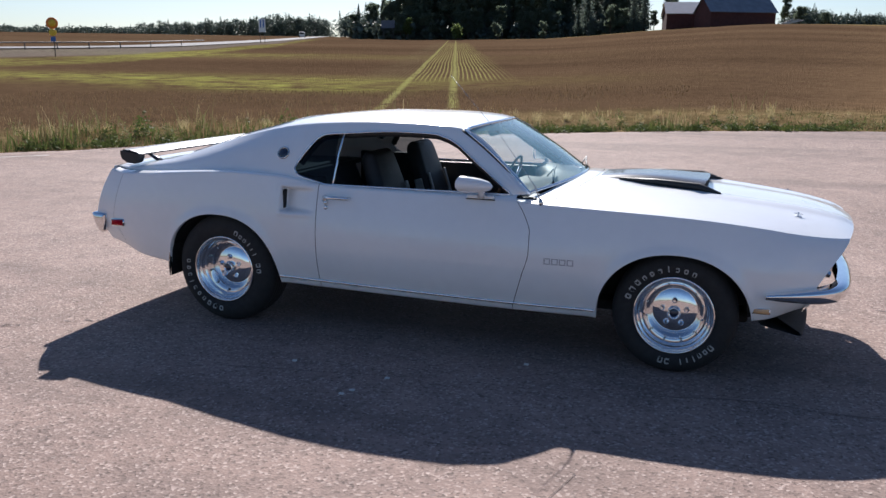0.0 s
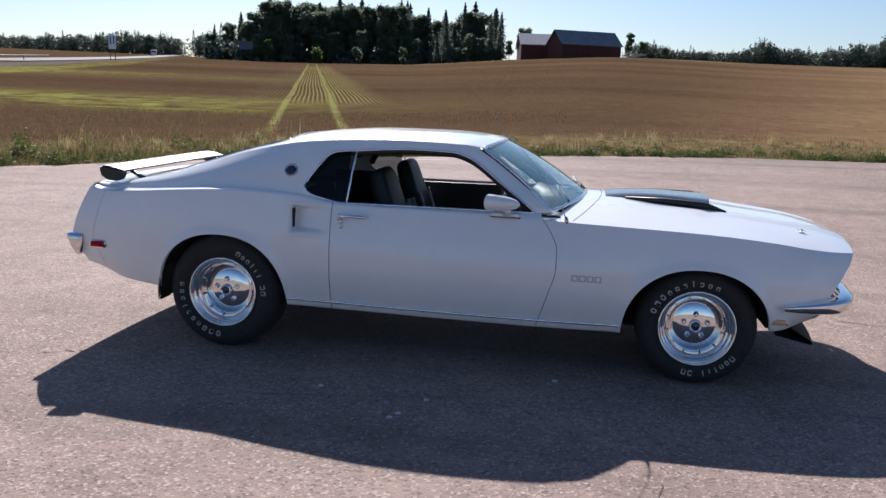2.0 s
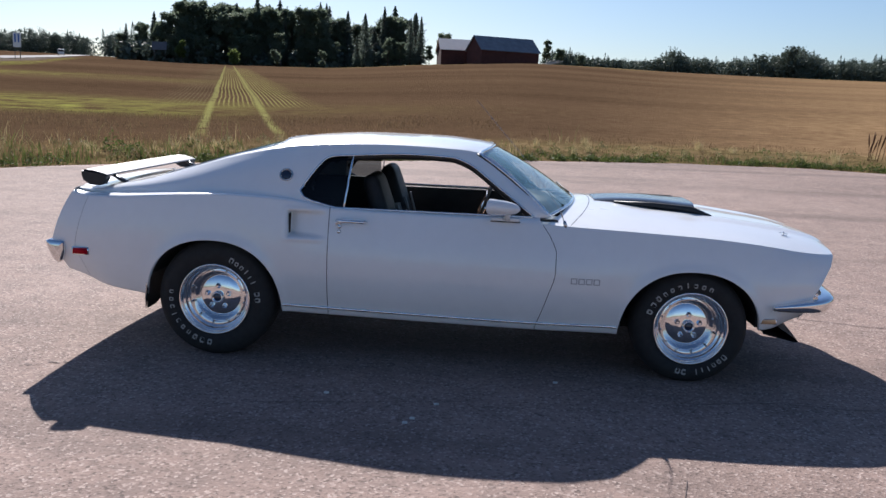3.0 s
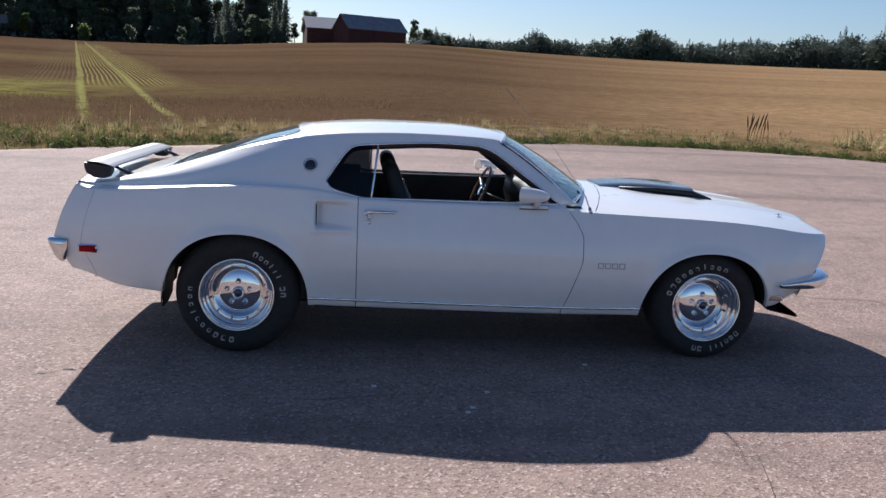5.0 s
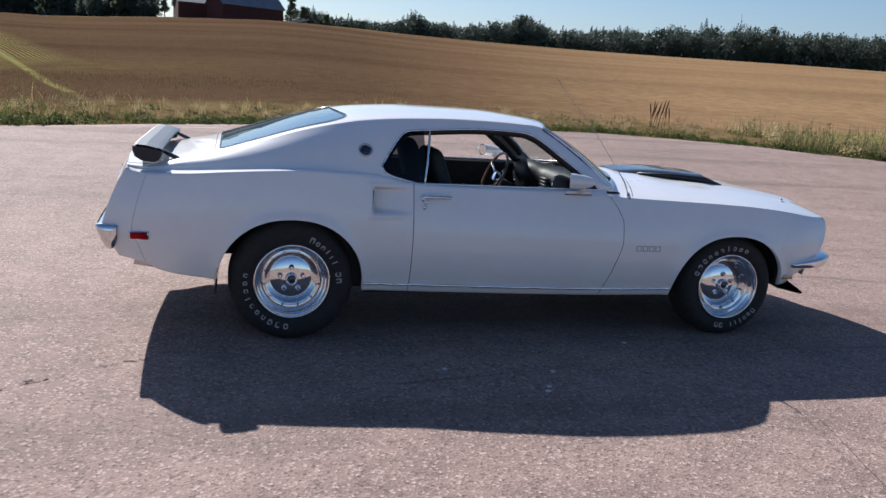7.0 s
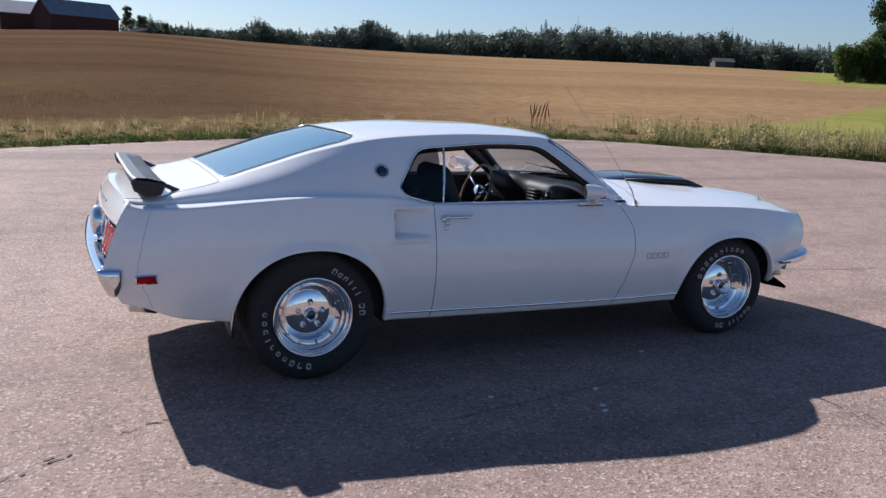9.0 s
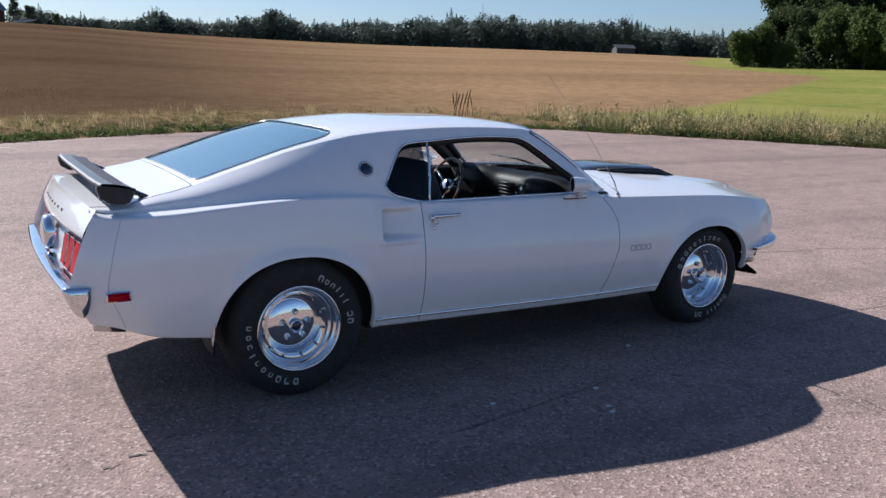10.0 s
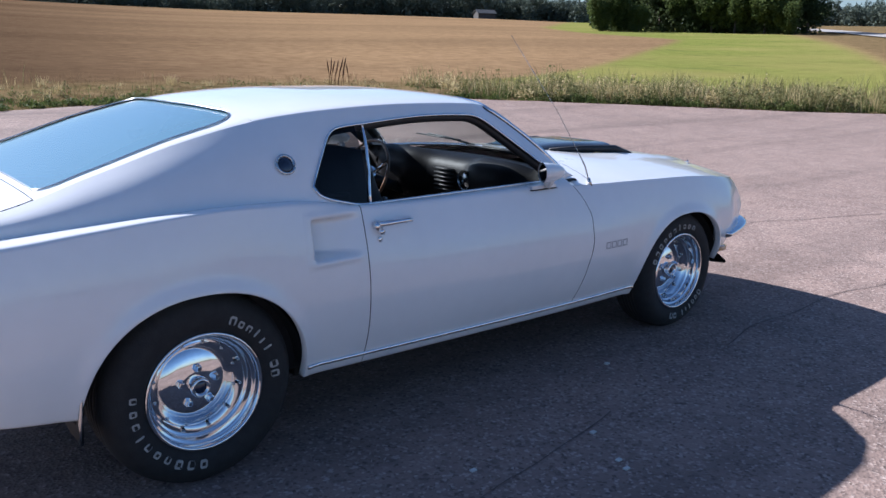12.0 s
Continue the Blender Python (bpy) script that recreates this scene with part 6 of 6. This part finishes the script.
def verge(name, n, lo, hi, h0, h1, w, mat, label, keep, power=1.0):
    """Blades strewn along the asphalt's edge between two distances, thinned by keep(x, y)."""
    sel = LINE[(LINE[:, 1] > -12) & (LINE[:, 0] < 27)]
    i = rng.integers(0, len(sel), n)
    d = lo + (hi - lo) * rng.uniform(0, 1, n) ** power
    c = np.array([2.0, -4.0])
    out = (sel[i] - c) / np.linalg.norm(sel[i] - c, axis=1)[:, None]
    q = sel[i] + out * d[:, None] + rng.normal(0, 0.2, (n, 2))
    clump = np.array([noise.noise((a * 0.8, b * 0.8, 3.0)) for a, b in q])
    ok = rng.uniform(-0.5, 0.9, n) < clump + keep(q[:, 0], q[:, 1])
    q, clump = q[ok], clump[ok]
    ok = beyond_edge(q[:, 0], q[:, 1]) > lo * 0.4 + 0.02
    q, clump = q[ok], clump[ok]
    h = rng.uniform(h0, h1, len(q)) * (0.8 + 0.7 * clump) * (0.6 + 0.4 * np.maximum(west(q[:, 0], q[:, 1]), east(q[:, 0], q[:, 1])))
    ob = new(name, fast_mesh(name, blades(q[:, 0], q[:, 1], h, w * rng.uniform(0.6, 1.4, len(q)), rng.uniform(0.05, 0.4, len(q))), 4, mat))
    return tagged(ob, label, "grass", kind="stuff")


verge("verge_grass", 26000, 0.0, 1.2, 0.05, 0.20, 0.011, GRASS, "short green grass along the asphalt edge", lambda x, y: 0.35 + 0 * x)
verge("tall_dry_grass", 46000, 0.3, 5.0, 0.1, 0.44, 0.009, STRAW, "tall dry straw-coloured grass on the verge", lambda x, y: 0.25 + 0.3 * west(x, y))
verge("tall_olive_grass", 44000, 0.3, 3.6, 0.3, 0.8, 0.011, OLIVE, "thick tall olive grass and weeds on the verge", lambda x, y: -0.95 + 1.6 * east(x, y) + 0.3 * west(x, y))
verge("green_weeds", 12000, 0.3, 2.2, 0.08, 0.42, 0.026, GRASS, "leafy green weeds on the verge", lambda x, y: -0.1 + 0.4 * west(x, y))
verge("tall_pale_grass", 34000, 0.3, 3.0, 0.3, 0.68, 0.010, PALE_WEED, "tall bleached grass stalks on the verge", lambda x, y: -0.85 + 1.4 * east(x, y))
verge("dry_reeds", 2600, 0.5, 3.2, 0.3, 0.65, 0.012, STRAW, "scattered pale seed heads above the grass", lambda x, y: -0.2 + 0.5 * east(x, y))


def weed_clumps(name, n, mat, lo, hi, size, tall, label, seed_x, where=None):
    """Low leafy plants strewn along the edge, each a heap of small leaves."""
    sel = LINE[(LINE[:, 1] > -12) & (LINE[:, 0] < 27)]
    c, out = np.array([2.0, -4.0]), []
    for _ in range(n):
        q = sel[rng.integers(len(sel))]
        q = q + (q - c) / np.linalg.norm(q - c) * rng.uniform(lo, hi)
        if noise.noise((q[0] * 0.5, q[1] * 0.5, seed_x)) + rng.uniform(-0.4, 0.4) < -0.05:
            continue
        if where is not None and rng.uniform() > where(q[0], q[1]):
            continue
        wide, h = rng.uniform(0.1, 0.32), tall * rng.uniform(0.5, 1.2) * (0.6 + 0.4 * float(max(west(q[0], q[1]), east(q[0], q[1]))))
        m = int(110 * wide / 0.2)
        a, r = rng.uniform(0, 6.28, m), wide * np.sqrt(rng.uniform(0, 1, m))
        zz = h * rng.uniform(0, 1, m) ** 0.8 * (1.15 - r / wide)
        out.append(leaf_quads(np.stack([q[0] + r * np.cos(a), q[1] + r * np.sin(a), float(land(*q)) + zz], 1), size, 0.6))
    return tagged(new(name, fast_mesh(name, np.concatenate(out), 4, mat)), label, "weeds", kind="stuff")


def rough_growth(name, n, az0, az1, r0, r1, h0, h1, w, mat, label, power):
    """Thin upright stalks strewn over the near field."""
    az = np.radians(rng.uniform(az0, az1, n))
    r = r0 + (r1 - r0) * rng.uniform(0, 1, n) ** power
    x, y = CX + r * np.sin(az), CY + r * np.cos(az)
    clump = np.array([noise.noise((a * 0.5, b * 0.5, 9.0)) for a, b in zip(x, y)])
    ok = (rng.uniform(-0.5, 0.7, n) < clump) & (beyond_edge(x, y) > 0.8)
    x, y = x[ok], y[ok]
    h = rng.uniform(h0, h1, len(x)) * (0.8 + 0.6 * clump[ok])
    ob = new(name, fast_mesh(name, blades(x, y, h, w * rng.uniform(0.6, 1.4, len(x)), rng.uniform(0.1, 0.5, len(x))), 4, mat))
    return tagged(ob, label, "grass", kind="stuff")


BROWN = leafy("brown_stalks", (0.13, 0.086, 0.048), (0.33, 0.235, 0.13), 0.3)
rough_growth("field_stalks", 34000, -62, 2, 15, 30, 0.05, 0.17, 0.016, BROWN, "brown dry stalks on the rough field edge", 1.3)
rough_growth("pale_stalks", 6000, -62, 34, 14.5, 21, 0.1, 0.3, 0.011, PALE_WEED, "scattered pale dry stalks by the field", 1.5)
weed_clumps("leafy_weeds", 420, GRASS, 0.15, 2.0, 0.02, 0.36, "clumps of low leafy green weeds", 11.0)
weed_clumps("edge_weeds", 900, GRASS, 0.0, 0.5, 0.022, 0.26, "low dark green weeds along the asphalt edge", 13.0)


def grass_tufts(n, mat, label):
    """Fans of bleached blades standing apart on the verge."""
    sel = LINE[(LINE[:, 1] > -4) & (LINE[:, 0] < 20)]
    c = np.array([2.0, -4.0])
    q = sel[rng.integers(0, len(sel), n)]
    q = q + (q - c) / np.linalg.norm(q - c, axis=1)[:, None] * rng.uniform(0.5, 2.6, (n, 1))
    per = 45
    tall = np.repeat(rng.uniform(0.16, 0.42, n), per)
    q = np.repeat(q, per, 0) + rng.normal(0, 0.04, (n * per, 2))
    ob = new("grass_tufts", fast_mesh("grass_tufts", blades(q[:, 0], q[:, 1], tall * rng.uniform(0.6, 1.1, n * per), rng.uniform(0.006, 0.013, n * per), rng.uniform(0.05, 0.5, n * per)), 4, mat))
    return tagged(ob, label, "grass", kind="stuff")


grass_tufts(150, PALE_WEED, "bleached tufts of tall grass on the verge")
weed_clumps("dry_weeds", 520, OLIVE, 0.5, 3.4, 0.018, 0.36, "clumps of drying olive weeds", 17.0)
weed_clumps("seed_heads", 420, STRAW, 0.5, 3.2, 0.016, 0.36, "pale seed heads of dry weeds", 23.0)
weed_clumps("tall_weeds", 1300, OLIVE, 0.2, 2.2, 0.034, 0.66, "dense tall olive weeds at the asphalt edge", 31.0, east)
weed_clumps("tall_dry_weeds", 600, PALE_WEED, 0.2, 2.2, 0.03, 0.72, "dense tall straw-coloured weeds at the asphalt edge", 37.0, east)
weed_clumps("dark_shrubs", 260, GRASS, 0.8, 2.4, 0.03, 0.55, "dark leafy weed shrubs on the verge", 41.0, west)
dock = thing("dock_weed", (0, 0, 0), "dark brown dried dock stalks on the verge", "weed")
for k in range(11):
    a = rng.uniform(0, 6.28)
    x, y = 9.35 + 0.28 * rng.uniform(-1, 1), 15.0 + 0.2 * rng.uniform(-1, 1)
    z, h = float(land(x, y)), rng.uniform(0.5, 0.85)
    stalk = [(x, y, z - 0.05), (x + 0.06 * math.cos(a), y + 0.06 * math.sin(a), z + h * 0.5), (x + 0.16 * math.cos(a), y + 0.16 * math.sin(a), z + h)]
    piece("stalk", joined(tube(stalk, [0.005, 0.006, 0.004], 5), tube([tuple(np.array(stalk[1]) * (1 - t) + np.array(stalk[2]) * t) for t in (0.1, 0.4, 0.7, 1.0)], [0.006, 0.017, 0.015, 0.004], 6)), WEED, dock)

# seams, cracks and small litter on the asphalt
CRACK = "thin dark crack in the asphalt"
strip("asphalt_crack", [(-0.95, -1.56), (-0.45, -1.50), (-0.1, -1.44), (0.2, -1.36)], 0.006, TAR, CRACK, "crack", 0.05)
strip("asphalt_crack", [(1.35, -1.216), (1.9, -1.15), (2.67, -1.126), (3.33, -1.19), (4.2, -1.1)], 0.008, TAR, CRACK, "crack", 0.07)
strip("asphalt_crack", [(1.09, -2.15), (1.01, -2.43), (0.94, -2.64), (0.86, -3.0)], 0.005, TAR, CRACK, "crack", 0.03)
strip("asphalt_crack", [(2.6, 0.80), (3.16, 0.72), (3.8, 0.55), (4.4, 0.41), (5.1, 0.2), (5.85, -0.12)], 0.014, TAR, CRACK, "crack", 0.06)
# a rough, ravelled joint: broken strips and pits where stones came out
for k in range(46):
    t = rng.uniform(0, 1)
    x, y = -3.9 + 2.0 * t + rng.normal(0, 0.03), -2.35 + 1.38 * t + rng.normal(0, 0.022)
    a, n = rng.normal(0.6, 0.5), rng.uniform(0.02, 0.07)
    strip("asphalt_pit", [(x, y), (x + n * math.cos(a), y + n * math.sin(a))], rng.uniform(0.006, 0.018), TAR, "dark pit in a ravelled asphalt joint", "crack", 0.02)
strip("edge_line", [(-3.4, 10.6), (-2.6, 10.95), (-1.9, 11.2)], 0.10, LINE_WHITE, "worn white line by the asphalt edge", "road marking", 0.0)
strip("edge_line", [(-11.2, 4.5), (-10.0, 5.5), (-9.4, 6.0)], 0.10, LINE_WHITE, "worn white line by the asphalt edge", "road marking", 0.0)
strip("edge_line", [(14.8, 9.6), (16.6, 8.0), (18.4, 6.3)], 0.10, LINE_WHITE, "worn white line by the asphalt edge", "road marking", 0.0)
LITTER = material("pale_litter", (0.6, 0.6, 0.58), (0.5, 0.5, 0.48), 30, 0.7)
for x, y in ((-0.017, -1.449), (-0.15, -1.72), (-0.12, -1.66), (0.62, -1.0), (-0.6, -1.38), (11.2, 10.6)):
    z = float(land(x, y))
    ob = part("litter", box(x - 0.012, x + 0.014, y - 0.008, y + 0.01, z, z + 0.008, 0.002, 1), LITTER)
    tagged(ob, "tiny pale scrap lying on the asphalt", "litter", "scraps on the asphalt")
